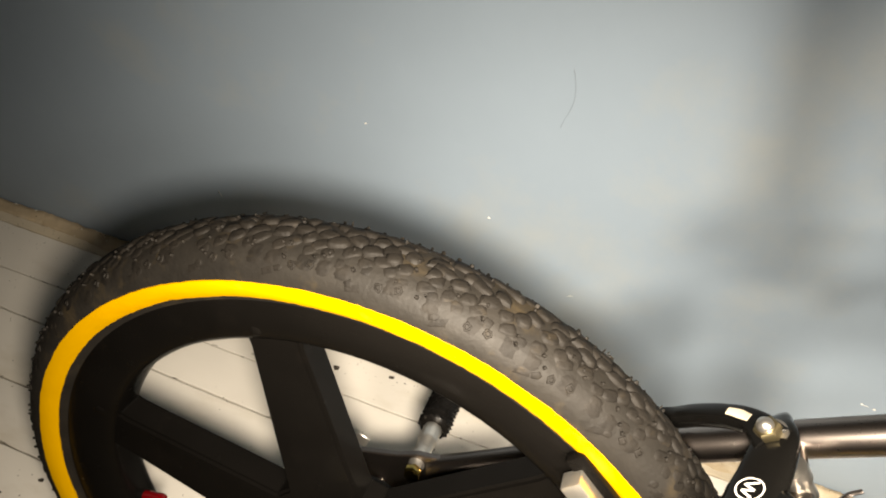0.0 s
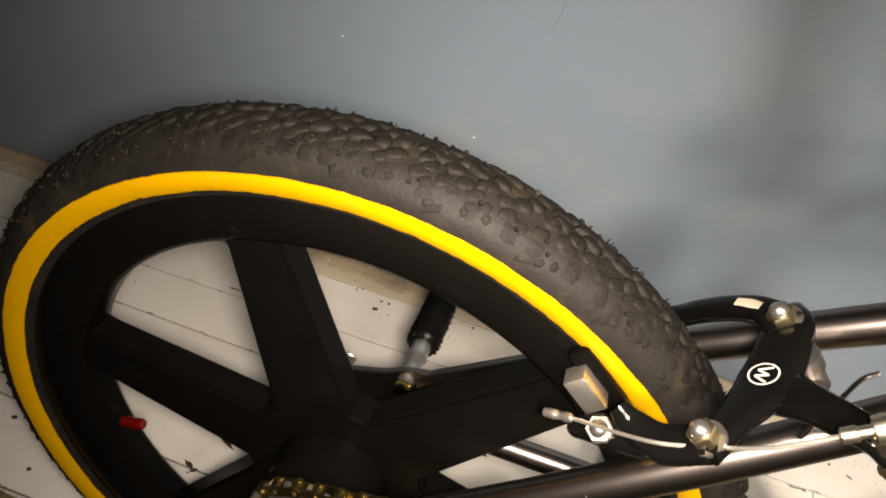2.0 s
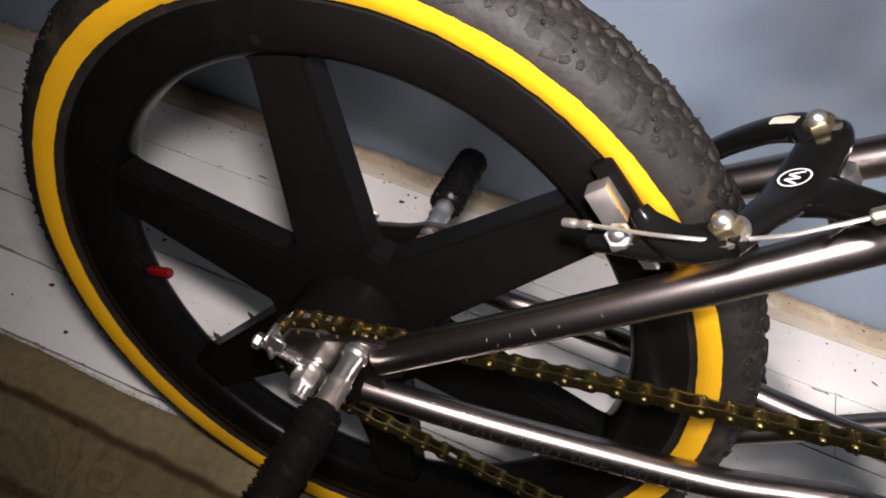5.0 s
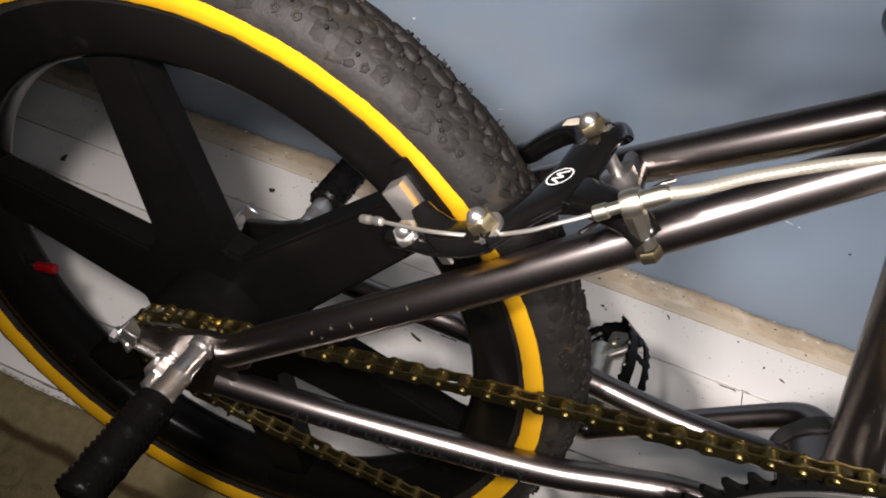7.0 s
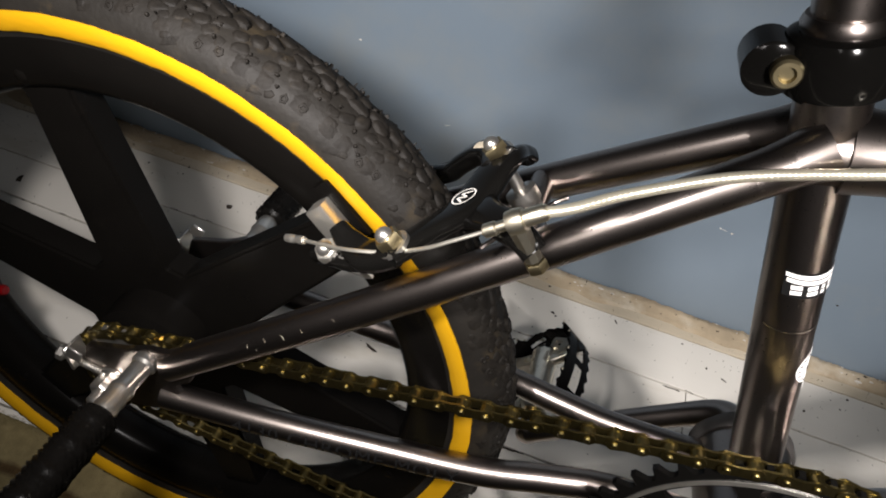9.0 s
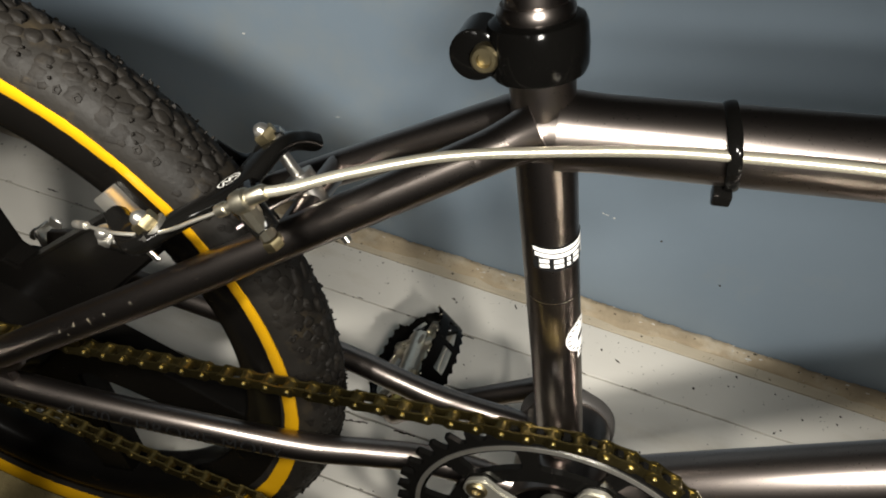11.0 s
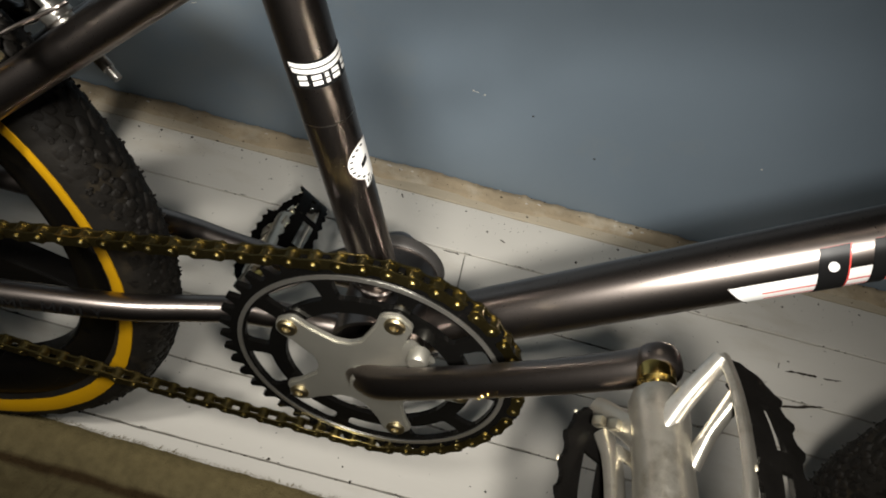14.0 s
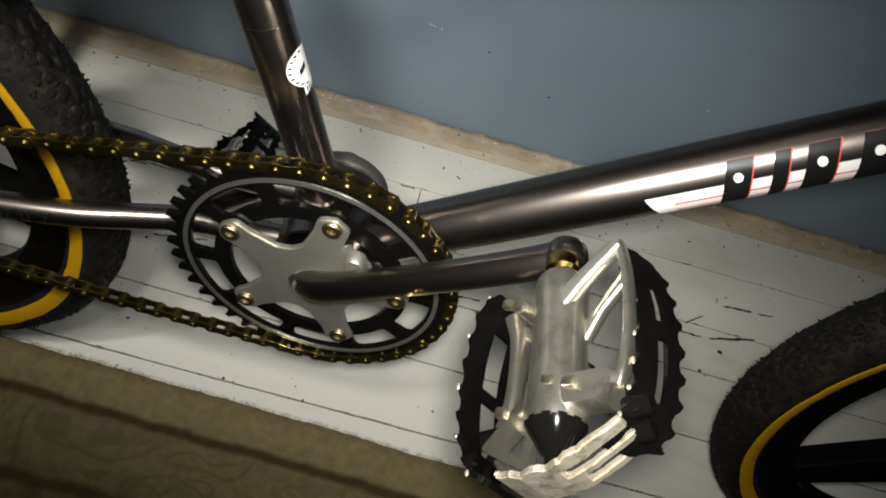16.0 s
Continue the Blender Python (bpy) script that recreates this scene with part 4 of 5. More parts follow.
def nick(name, line, x, r, q0, q1, thick, mat, slant=0.0):
    """A short bright scratch round a tube at a place along it."""
    i = min(range(len(line) - 1), key=lambda k: abs(line[k].x - x))
    d = (line[i + 1] - line[i]).normalized()
    near = Vector((0, -1, 0))
    near = (near - d * near.dot(d)).normalized()
    up = near.cross(d) if near.cross(d).z > 0 else d.cross(near)
    pts = [line[i] + d * slant * k / 6 + r * (math.cos(radians(q0 + (q1 - q0) * k / 6)) * near + math.sin(radians(q0 + (q1 - q0) * k / 6)) * up) for k in range(7)]
    part(name, sweep(bmesh.new(), pts, [thick * (0.4 + math.sin(math.pi * k / 6)) for k in range(7)], 5), mat, bike)


for x, q0, q1 in ((0.090, 12, 30), (0.093, -10, 4), (0.0995, 14, 30), (0.108, 2, 26), (0.1185, 12, 24), (0.133, 16, 28), (0.17, 12, 18)):
    nick("scratch", stay_line, x, 0.00945, q0, q1, 0.00006, M_WORN, rng.uniform(-0.0006, 0.0006))
crank_line = [Vector((BB.x + CRANK_DIR.x * u, -v, BB.z + CRANK_DIR.z * u)) for u, v in ((0.17, 0.0640), (0.36, 0.0715), (0.52, 0.0770), (0.68, 0.0825), (0.93, 0.0870))]
crank_line = curve(crank_line, 12)
for k in range(14):
    x = 0.4420 + rng.uniform(-0.0075, 0.0075)
    q = rng.uniform(-34, 8)
    nick("paint_chip", crank_line, x, 0.0089, q, q + rng.uniform(4, 12), rng.uniform(0.00015, 0.00035), M_GOLD, rng.uniform(-0.001, 0.001))

# -- pedals: alloy body, serrated black cage; axes: x along the tread, y towards the crank, z off the tread --
def make_pedal(m, label, end_mat, end_label, lean=0.0):
    """A pedal; lean: how far the side cage at +x is bent outwards."""
    up = Vector((0, 0, 1))
    bm = rod(bmesh.new(), (0, -0.008, 0), (0, -0.076, 0), [(0, 0.0098), (0.06, 0.0116), (0.20, 0.0114), (0.50, 0.0110), (0.80, 0.0116), (0.94, 0.0124), (1, 0.0118)], 12)
    pedal = part("pedal", bm, M_CAST, bike, label, at=m)
    part("spindle", rod(bmesh.new(), (0, 0.0085, 0), (0, -0.012, 0), [(0, 0.0046), (0.1, 0.0064), (0.30, 0.0077), (0.55, 0.0077), (0.62, 0.0060), (1, 0.0060)], 24), M_GOLD, pedal, "brass-coloured spindle shoulder")
    part("dust_cap", rod(bmesh.new(), (0, -0.0745, 0), (0, -0.0905, 0), [(0, 0.0112), (0.06, 0.0117), (0.12, 0.0114), (0.40, 0.0086), (0.72, 0.0052), (0.78, 0.0040), (0.96, 0.0036), (1, 0.0026)], 32), M_BLACK, pedal, "black cone dust cap")
    for s in (-1, 1):
        # broad arms at the crank end, a straight bar at the outer end, the side rail between them
        rise = s * 0.0045
        if s < 0:
            strap("body_arm", [(0, -0.030, 0.0045), (-0.013, -0.0190, 0.0013), (-0.0280, -0.0050, -0.0020)], [0.0085, 0.0056, 0.0050], 0.0050, M_CAST, pedal, "polished alloy pedal arm", up)
        else:
            strap("body_arm", [(0.0010, -0.0290, 0.0060), (0.0130, -0.0170, 0.0050), (0.0290, -0.0040, 0.0040)], [0.0048, 0.0038, 0.0032], 0.0034, M_ALLOY, pedal, "polished alloy pedal arm", up)
        strap("body_web", [(s * 0.008, -0.0370, -0.0050), (s * 0.018, -0.0270, -0.0055 + rise * 0.5), (s * 0.031, -0.0160, -0.0050 + rise * 0.8)], [0.0036, 0.0024, 0.0032], 0.0028, M_CAST, pedal, "cast alloy web", up)
        strap("outer_bar", [(s * 0.002, -0.0650, 0.0020), (s * 0.014, -0.0672, 0.0015 + rise * 0.5), (s * 0.0270, -0.0725, rise)], [0.0054, 0.0046, 0.0042], 0.0046, M_CAST, pedal, "cast alloy outer bar", up)
        if s < 0:
            strap("corner_brace", [(s * 0.0310, -0.0780, -0.007), (s * 0.0250, -0.0870, -0.007), (s * 0.0160, -0.0930, -0.007)], [0.0020, 0.0018, 0.0020], 0.0040, M_CAST, pedal, "thin alloy corner brace", up)
        if s < 0:
            rail, fat = [(-0.0275, -0.016, rise), (-0.0245, -0.028, rise - 0.001), (-0.0236, -0.044, rise - 0.001), (-0.0245, -0.060, rise - 0.001), (-0.0280, -0.075, rise)], [0.0034, 0.0030, 0.0028, 0.0030, 0.0034]
        else:
            rail, fat = [(0.0295, -0.003, 0.003), (0.0318, -0.016, 0.003), (0.0326, -0.032, 0.003), (0.0318, -0.048, 0.003), (0.0292, -0.062, 0.003), (0.0245, -0.071, 0.002)], [0.0021, 0.0019, 0.0018, 0.0018, 0.0020, 0.0028]
        strap("body_rail", rail, fat, 0.0050 if s < 0 else 0.0030, M_CAST, pedal, "curved alloy pedal rail", up)
        lugs = ((-0.0215, -0.0180), (-0.0145, -0.0215), (-0.0190, -0.0700)) if s < 0 else ((0.0025, -0.0625), (0.0115, -0.0655))
        for x, y in lugs:
            part("cast_lug", box(bmesh.new(), (0.0050, 0.0042, 0.0040), pose(x, y, 0.0082 if s < 0 else 0.0098, 0, 0, -14), 0.0012, 2), M_PALE, pedal, "small bright cast lug")
        # cage: one toothed plate with two long slots
        bent = s > 0 and lean > 0
        y0, y1 = (0.001, -0.0870) if bent else (-0.008, -0.0975)
        way = curve([(s * x - (0.0030 if bent else 0), y0 + (y1 - y0) * f, 0) for x, f in ((0.0300, 0), (0.0345, 0.18), (0.0375, 0.38), (0.0375, 0.60), (0.0350, 0.79), (0.0285, 0.945), (0.0220, 1))], 8)
        n = len(way)
        bm = bmesh.new()
        grid, teeth = [], []
        for i, p in enumerate(way):
            tooth = (0.0, 0.0005, 0.0026, 0.0020, 0.0003)[i % 5]
            ends = min(1.0, 0.55 + 0.09 * min(i, n - 1 - i))
            flare, top = Vector((lean if bent else 0.0, 0, 0)), 0.0 if bent else 0.0122
            grid.append([bm.verts.new(p + up * z - flare * z) for z in ((-0.0145 - tooth) * ends, (-0.0100 if bent else -0.0096) * ends, (-0.0066 if bent else 0.0024) * ends, (top + tooth) * ends)])
            if i % 5 == 2 and 0 < i < n - 1 and (s > 0 or i % 10 == 2):
                teeth.append(p - flare * (top + tooth) + up * (top - 0.0002 + tooth) * ends)
        for i in range(n - 1):
            for k in range(3):
                if k == 1 and ((9 < i < 18 or 20 < i < 33) if bent else (7 < i < 20 or 21 < i < 34)):
                    continue
                bm.faces.new((grid[i][k], grid[i][k + 1], grid[i + 1][k + 1], grid[i + 1][k]))
        bmesh.ops.recalc_face_normals(bm, faces=bm.faces[:])
        bmesh.ops.solidify(bm, geom=bm.faces[:], thickness=0.0024)
        part("cage_plate", bm, M_CAGE, pedal, "black cage plate with long slots and a serrated edge", smooth=False)
        for k, p in enumerate(teeth):
            part("worn_tip", ball(bmesh.new(), p, 0.0009, (1.0, 1.2 + 0.3 * (k % 3), 0.7)), M_WORN, pedal, "bare metal on a worn tooth")
        for y, z in ((-0.0735, -0.002), (-0.0800, -0.007)):
            part("cage_screw", rod(bmesh.new(), (s * 0.0270, y, z), (s * (0.0368 if y > -0.075 else 0.0345), y, z), [(0, 0.0042), (0.85, 0.0042), (1, 0.0030)], 16), M_BLACK, pedal, "round black cage screw")
    block = box(bmesh.new(), (0.036, 0.0125, 0.0120), pose(0.0085, -0.0665, 0.0030, 0, 0, -5), 0.0022, 2)
    part("outer_block", block, M_CAST, pedal, "cast alloy block round the outer bearing")
    plate = prism(bmesh.new(), rounded([(-0.032, 0.0), (-0.010, 0.012), (-0.006, -0.001), (-0.018, -0.013)], 0.002, 2), -0.0022, 0.0022, [rounded([(-0.0215, 0.0015), (-0.0120, 0.0072), (-0.0105, -0.0008), (-0.0150, -0.0045)], 0.001, 2)])
    bmesh.ops.rotate(plate, cent=(0, 0, 0), matrix=Matrix.Rotation(math.pi / 2, 3, "X"), verts=plate.verts[:])
    bmesh.ops.translate(plate, vec=(0, -0.0800, 0.0015), verts=plate.verts[:])
    part("corner_plate", plate, M_CAST, pedal, "bright flat corner plate")
    # worn outer end of the cage: a scraped plate that splits into three rails
    reach = 0.0 if lean else 1.0
    way = curve([(-0.0200 - 0.003 * reach, -0.0945, 0), (-0.009, -0.0958 - 0.005 * reach, 0), (0.003, -0.0945 - 0.007 * reach, 0), (0.0145, -0.0908 - 0.008 * reach, 0), (0.0300 - 0.006 * reach, -0.0825 - 0.012 * reach, 0)], 8)
    n = len(way)
    bm = bmesh.new()
    grid = []
    for i, p in enumerate(way):
        ragged = Vector((i * 0.37, 1.7, 0.3))
        top = 0.0082 + 0.0022 * noise.noise(ragged) + 0.0008 * noise.noise(ragged * 4.1)
        foot = -0.0128 + 0.0010 * noise.noise(ragged + Vector((0, 5, 0)))
        bulge = Vector((0, -1, 0)) * 0.0006 * noise.noise(ragged * 2.3)
        grid.append([bm.verts.new(p + bulge + Vector((0, 0, z))) for z in (foot, -0.0092, -0.0056, -0.0020, 0.0020, top)])
    for a, b, i in zip(grid, grid[1:], range(n)):
        for k in range(5):
            if not (i > n * (0.50 if k == 3 else 0.62) and k in (1, 3)):
                bm.faces.new((a[k], a[k + 1], b[k + 1], b[k]))
    bmesh.ops.recalc_face_normals(bm, faces=bm.faces[:])
    bmesh.ops.solidify(bm, geom=bm.faces[:], thickness=0.0026)
    edges = [e for e in bm.edges if len(e.link_faces) == 2 and e.calc_face_angle(0) > 1.2]
    bmesh.ops.bevel(bm, geom=edges, offset=0.0007, segments=2, affect="EDGES", clamp_overlap=True)
    part("cage_end", bm, end_mat, pedal, end_label)
    return pedal


pedal_end = BB + CRANK_DIR
make_pedal(pose(pedal_end.x, -0.0985, pedal_end.z, 0, -54, 0) @ pose(0, 0, 0.0025) @ Matrix.Diagonal((1, 1.02, 1, 1)), "alloy platform pedal with a serrated black cage", M_WORN, "scraped bare metal cage end", lean=0.52)
make_pedal(pose(FAR_END.x, 0.0845, FAR_END.z, 0, -52, 0) @ pose(0, 0, 0, 0, 0, 180), "alloy platform pedal with a serrated black cage", M_CAGE, "black cage end")


# -- transfers wrapped on the tubes --
def wrap(a, direction, r, shape, lift=0.00025, turn0=0.0):
    """A patch on a tube from a: shape is a list of (along, degrees round from the near side, up positive); finely cut."""
    d = Vector(direction).normalized()
    near = Vector((0, -1, 0))
    up = near.cross(d) if near.cross(d).z > 0 else d.cross(near)
    return [Vector(a) + d * s + (r + lift) * (math.cos(radians(q + turn0)) * near + math.sin(radians(q + turn0)) * up) for s, q in shape]


def patch(bm, a, direction, r, s0, s1, q0, q1, lift=0.00025, slant=0.0, nq=10, bow=0.0, ns=4):
    """A curved four-sided patch; slant: how far its upper edge runs ahead; bow: how its ends curve."""
    grid = []
    for i in range(nq + 1):
        f = i / nq
        row = [(s0 + (s1 - s0) * k / ns + slant * f + bow * math.sin(math.pi * f), q0 + (q1 - q0) * f) for k in range(ns + 1)]
        grid.append([bm.verts.new(v) for v in wrap(a, direction, r, row, lift)])
    for i in range(nq):
        for k in range(ns):
            bm.faces.new((grid[i][k], grid[i][k + 1], grid[i + 1][k + 1], grid[i + 1][k]))


def rounded_patch(bm, a, direction, r, spans, lift):
    """One connected patch on a tube out of rows (along, degrees from, degrees to)."""
    rows = [[bm.verts.new(v) for v in wrap(a, direction, r, [(s, q0 + (q1 - q0) * k / 8) for k in range(9)], lift)] for s, q0, q1 in spans]
    for lower, upper in zip(rows, rows[1:]):
        for k in range(8):
            bm.faces.new((lower[k], lower[k + 1], upper[k + 1], upper[k]))


DT_A, DT_D, DT_R = Vector((0.386, 0, 0.0090)), Vector((0.389, 0, 0.2972)), 0.0178
bm = bmesh.new()
patch(bm, DT_A, DT_D, DT_R, 0.221, 0.420, -78, 14, 0.0002, slant=-0.012, ns=12)
band = part("printed_band", bm, M_WHITE, down_tube, "white printed band")
for q in (-26, -8):
    bm = bmesh.new()
    patch(bm, DT_A, DT_D, DT_R, 0.224, 0.420, q - 1.6, q + 1.6, 0.0004, nq=2, ns=12)
    part("printed_line", bm, M_REDPRINT, down_tube, "thin red printed line")
s0 = 0.2440
for w in (0.0165, 0.0085, 0.0175, 0.0185, 0.0175, 0.0170, 0.0185):
    wide = w - (0.0035 if w > 0.01 else 0.0012)
    bm = bmesh.new()
    patch(bm, DT_A, DT_D, DT_R, s0 + 0.0006, s0 + wide + 0.0008, -60, 53.5, 0.0004, slant=0.009)
    part("printed_bar", bm, M_REDPRINT, down_tube)
    bm = bmesh.new()
    patch(bm, DT_A, DT_D, DT_R, s0, s0 + wide, -61, 53, 0.0006, slant=0.009)
    part("printed_bar", bm, M_INK, down_tube)
    if w > 0.01:
        bm = bmesh.new()
        mid_s = s0 + wide * 0.5 + 0.0066
        rounded_patch(bm, DT_A, DT_D, DT_R, [(mid_s + 0.0024 * u, 22 - 8.5 * math.sqrt(1 - u * u), 22 + 8.5 * math.sqrt(1 - u * u)) for u in (-0.98, -0.8, -0.5, 0, 0.5, 0.8, 0.98)], 0.0008)
        part("printed_spot", bm, M_WHITE, down_tube)
    s0 += w + 0.0065

# seat tube: striped transfer and a half-round shop sticker; round here runs across the tube
ST_R = 0.0134


def seat_patch(name, mat, s0, s1, q0, q1, lift, label="", bow=0.0, slant=0.0):
    bm = bmesh.new()
    patch(bm, SEAT_FOOT, SEAT_DIR, ST_R, s0, s1, q0, q1, lift, bow=bow, slant=slant, nq=18)
    return part(name, mat=mat, bm=bm, parent=seat_tube, label=label)


seat_patch("decal_backing", M_INK, 0.1695, 0.1829, -28, 108, 0.0002, "black decal backing", bow=-0.002, slant=0.001)
seat_patch("decal_stripe", M_WHITE, 0.1799, 0.1820, -26, 106, 0.0004, "white stripe", bow=-0.002, slant=0.001)
seat_patch("decal_stripe", M_WHITE, 0.1770, 0.1791, -23, 106, 0.0004, "white stripe", bow=-0.002, slant=0.001)
for q0, q1 in ((-14, 5), (14, 33), (40, 48), (55, 74), (84, 100)):
    f = (q0 + q1 + 56) / 272
    for s0, s1 in ((0.1740, 0.1761), (0.1712, 0.1732)):
        t = 0.001 * f - 0.002 * math.sin(math.pi * f)
        seat_patch("decal_bar", M_WHITE, s0 + t, s1 + t, q0, q1, 0.0004)
seat_patch("frame_line", M_WELD, 0.1486, 0.1492, -50, 90, 0.0002, "fine bright line round the tube", bow=-0.001)
bm = bmesh.new()
rounded_patch(bm, SEAT_FOOT, SEAT_DIR, ST_R, [(0.1215 + 0.0112 * u, 86 - 55 * math.sqrt(1 - u * u), 104) for u in [-0.99 + 1.98 * k / 20 for k in range(21)]], 0.0004)
part("shop_sticker", bm, M_WHITE, seat_tube, "half-round white shop sticker")
for k in range(9):
    a = math.pi * (0.56 + 0.88 * k / 8)
    s, q = 0.1215 + 0.0094 * math.sin(a), 84 + 46 * math.cos(a)
    seat_patch("sticker_bar", M_INK, s - 0.0005, s + 0.0005, q - 4.2, q + 4.2, 0.0006)
seat_patch("sticker_bar", M_INK, 0.1182, 0.1214, 62, 84, 0.0006, slant=0.003)
seat_patch("sticker_tail", M_WHITE, 0.1062, 0.1112, 62, 96, 0.0004, "white sticker tail", slant=0.003)
for k in range(3):
    seat_patch("sticker_bar", M_INK, 0.1076, 0.1104, 68 + 8 * k, 72 + 8 * k, 0.0006, slant=0.001)

# chainstay lettering
stay = curve([(0.030, -0.0545, 0.001), (0.095, -0.050, 0.0055), (0.165, -0.044, 0.012), (0.225, -0.0375, 0.0175), (0.265, -0.029, 0.022)], 12)
font = bpy.data.curves.new("lettering", "FONT")
font.body, font.size = "4130 CHROME-MOLY", 0.0108
font.space_character = 1.12
temp = bpy.data.objects.new("lettering", font)
scene.collection.objects.link(temp)
bpy.context.view_layer.update()
flat = bpy.data.meshes.new_from_object(temp.evaluated_get(bpy.context.evaluated_depsgraph_get()))
bpy.data.objects.remove(temp)
bm = bmesh.new()
bm.from_mesh(flat)
for _ in range(2):
    bmesh.ops.subdivide_edges(bm, edges=[e for e in bm.edges if e.calc_length() > 0.0022], cuts=1)
wide = max(v.co.x for v in bm.verts)
for v in bm.verts:
    x = 0.078 + v.co.x / wide * 0.137
    i = max(k for k in range(len(stay) - 1) if stay[k].x <= x)
    centre = stay[i].lerp(stay[i + 1], (x - stay[i].x) / (stay[i + 1].x - stay[i].x))
    d = (stay[i + 1] - stay[i]).normalized()
    near = Vector((0, -1, 0))
    near = (near - d * near.dot(d)).normalized()
    up = near.cross(d) if near.cross(d).z > 0 else d.cross(near)
    q = (v.co.y / 0.0078) * 58 - 16
    v.co = centre + 0.0090 * (math.cos(radians(q)) * near + math.sin(radians(q)) * up)
part("lettering", bm, M_INK, bike, "worn black lettering on the chainstay", smooth=False)

# ---- marks on the wall, the ragged plaster strip at its foot ----
rng = random.Random(11)
verts, faces = [], []
N = 1500
X0, X1 = -1.65, 2.25
prof = ((0.3165, -0.0040), (0.3180, 0.0004), (0.3250, 0.0012), (0.3330, 0.0022), (0.3392, 0.0045), (0.3394, 0.0010))
for i in range(N + 1):
    x = X0 + (X1 - X0) * i / N
    w = 0.0026 * noise.noise((x * 9, 0.3, 0)) + 0.0016 * noise.noise((x * 43, 1.7, 0))
    for j, (y, z) in enumerate(prof):
        f = (0.3394 - y) / 0.0179 * (2.2 if j < 2 else 1)
        verts.append((x, y + w * f, z + (0.0012 * noise.noise((x * 60, j, 2.0)) if 0 < j < 5 else 0) + (0.0045 * noise.noise((x * 12, 5.0, 0)) + 0.0026 * noise.noise((x * 70, 6.0, 0)) + 0.0014 * noise.noise((x * 210, 7.0, 0)) if j == 4 else 0)))
k = len(prof)
for i in range(N):
    for j in range(k - 1):
        a = i * k + j
        faces.append((a, a + 1, a + 1 + k, a + k))
me = bpy.data.meshes.new("baseboard")
me.from_pydata(verts, [], faces)
me.materials.append(M_STRIP)
me.shade_smooth()
strip = tagged(new("baseboard", me), "ragged strip of bare dirty plaster and dust along the wall's foot", "skirting", kind="structure")

WALL_FACE = WALL_Y
# flakes of white paint and grit left along the strip
for name, mat, count, label in (("paint_flakes", M_CHIP, 80, "white paint flakes along the wall's foot"), ("grit", M_FLAKE, 150, "dark grit along the wall's foot")):
    verts, faces = [], []
    for i in range(count):
        x = rng.uniform(-0.7, 1.2)
        f = rng.random() ** 2 if mat is M_CHIP else rng.random() ** 1.7
        y, z = 0.3388 - 0.020 * f, 0.0040 - 0.0034 * f
        r = rng.uniform(0.0004, 0.0016 if mat is M_CHIP else 0.0008) * (1.8 if rng.random() < 0.12 else 1)
        b = len(verts)
        for q in range(6):
            a = math.pi * q / 3
            verts.append((x + r * 2.0 * rng.uniform(0.5, 1.1) * math.cos(a), y + r * 0.5 * math.sin(a), z + r * 0.5 * math.sin(a) - 0.0006))
        verts.append((x, y, z + 0.0012))
        faces += [(b + q, b + (q + 1) % 6, b + 6) for q in range(6)]
    me = bpy.data.meshes.new(name)
    me.from_pydata(verts, [], faces)
    me.materials.append(mat)
    tagged(new(name, me), label, "debris", kind="stuff")
# paint chips and scratches on the wall
chips = [(-0.145, 0.315), (-0.008, 0.245), (-0.336, 0.157), (0.397, 0.154), (0.410, 0.152), (0.467, 0.140), (0.55, 0.10), (0.72, 0.15)]
for x, z in chips:
    pale = rng.random() < 0.7
    bm = bmesh.new()
    n = 7
    ring_v = [bm.verts.new((x + rng.uniform(0.0004, 0.0010) * math.cos(2 * math.pi * q / n) * 1.4, WALL_FACE - 0.0012, z + rng.uniform(0.0004, 0.0009) * math.sin(2 * math.pi * q / n))) for q in range(n)]
    base = [bm.verts.new((x + (v.co.x - x) * 1.3, WALL_FACE - 0.0002, z + (v.co.z - z) * 1.3)) for v in ring_v]
    bm.faces.new(ring_v)
    for q in range(n):
        bm.faces.new((base[q], base[(q + 1) % n], ring_v[(q + 1) % n], ring_v[q]))
    bmesh.ops.recalc_face_normals(bm, faces=bm.faces[:])
    part("paint_chip", bm, M_CHIP if pale else M_FLAKE, wall, smooth=False)
hair = curve([(0.0375, WALL_FACE - 0.0006, 0.425), (0.0430, WALL_FACE - 0.0008, 0.408), (0.0440, WALL_FACE - 0.0007, 0.392), (0.0405, WALL_FACE - 0.0006, 0.378), (0.0385, WALL_FACE - 0.0006, 0.368)], 8)
tagged(part("hair", sweep(bmesh.new(), hair, 0.00008, 6), M_FLAKE), "dark curved hair stuck on the blue wall", "hair")
for x, z, dx, dz in ((0.09, 0.171, 0.006, 0.003), (0.398, 0.1535, 0.006, -0.001), (-0.336, 0.160, 0.004, -0.008)):
    pts = [Vector((x + dx * q / 6 + rng.uniform(-0.0004, 0.0004), WALL_FACE - 0.0003, z + dz * q / 6 + rng.uniform(-0.0004, 0.0004))) for q in range(7)]
    part("scratch", sweep(bmesh.new(), pts, [0.00015 + 0.0002 * math.sin(math.pi * q / 6) for q in range(7)], 5), M_CHIP, wall)

# ---- floorboards: narrow boards whose joints run slightly askew ----
JOINTS = [(-0.332, -0.010), (-0.260, -0.010), (-0.188, -0.010), (-0.116, -0.010), (-0.0445, -0.010), (0.0295, -0.015), (0.1000, -0.004), (0.1680, -0.018), (0.2365, 0.0), (0.3050, 0.0), (0.3210, 0.0)]


def joint(k, x):
    return JOINTS[k][0] + JOINTS[k][1] * (x - 0.2)


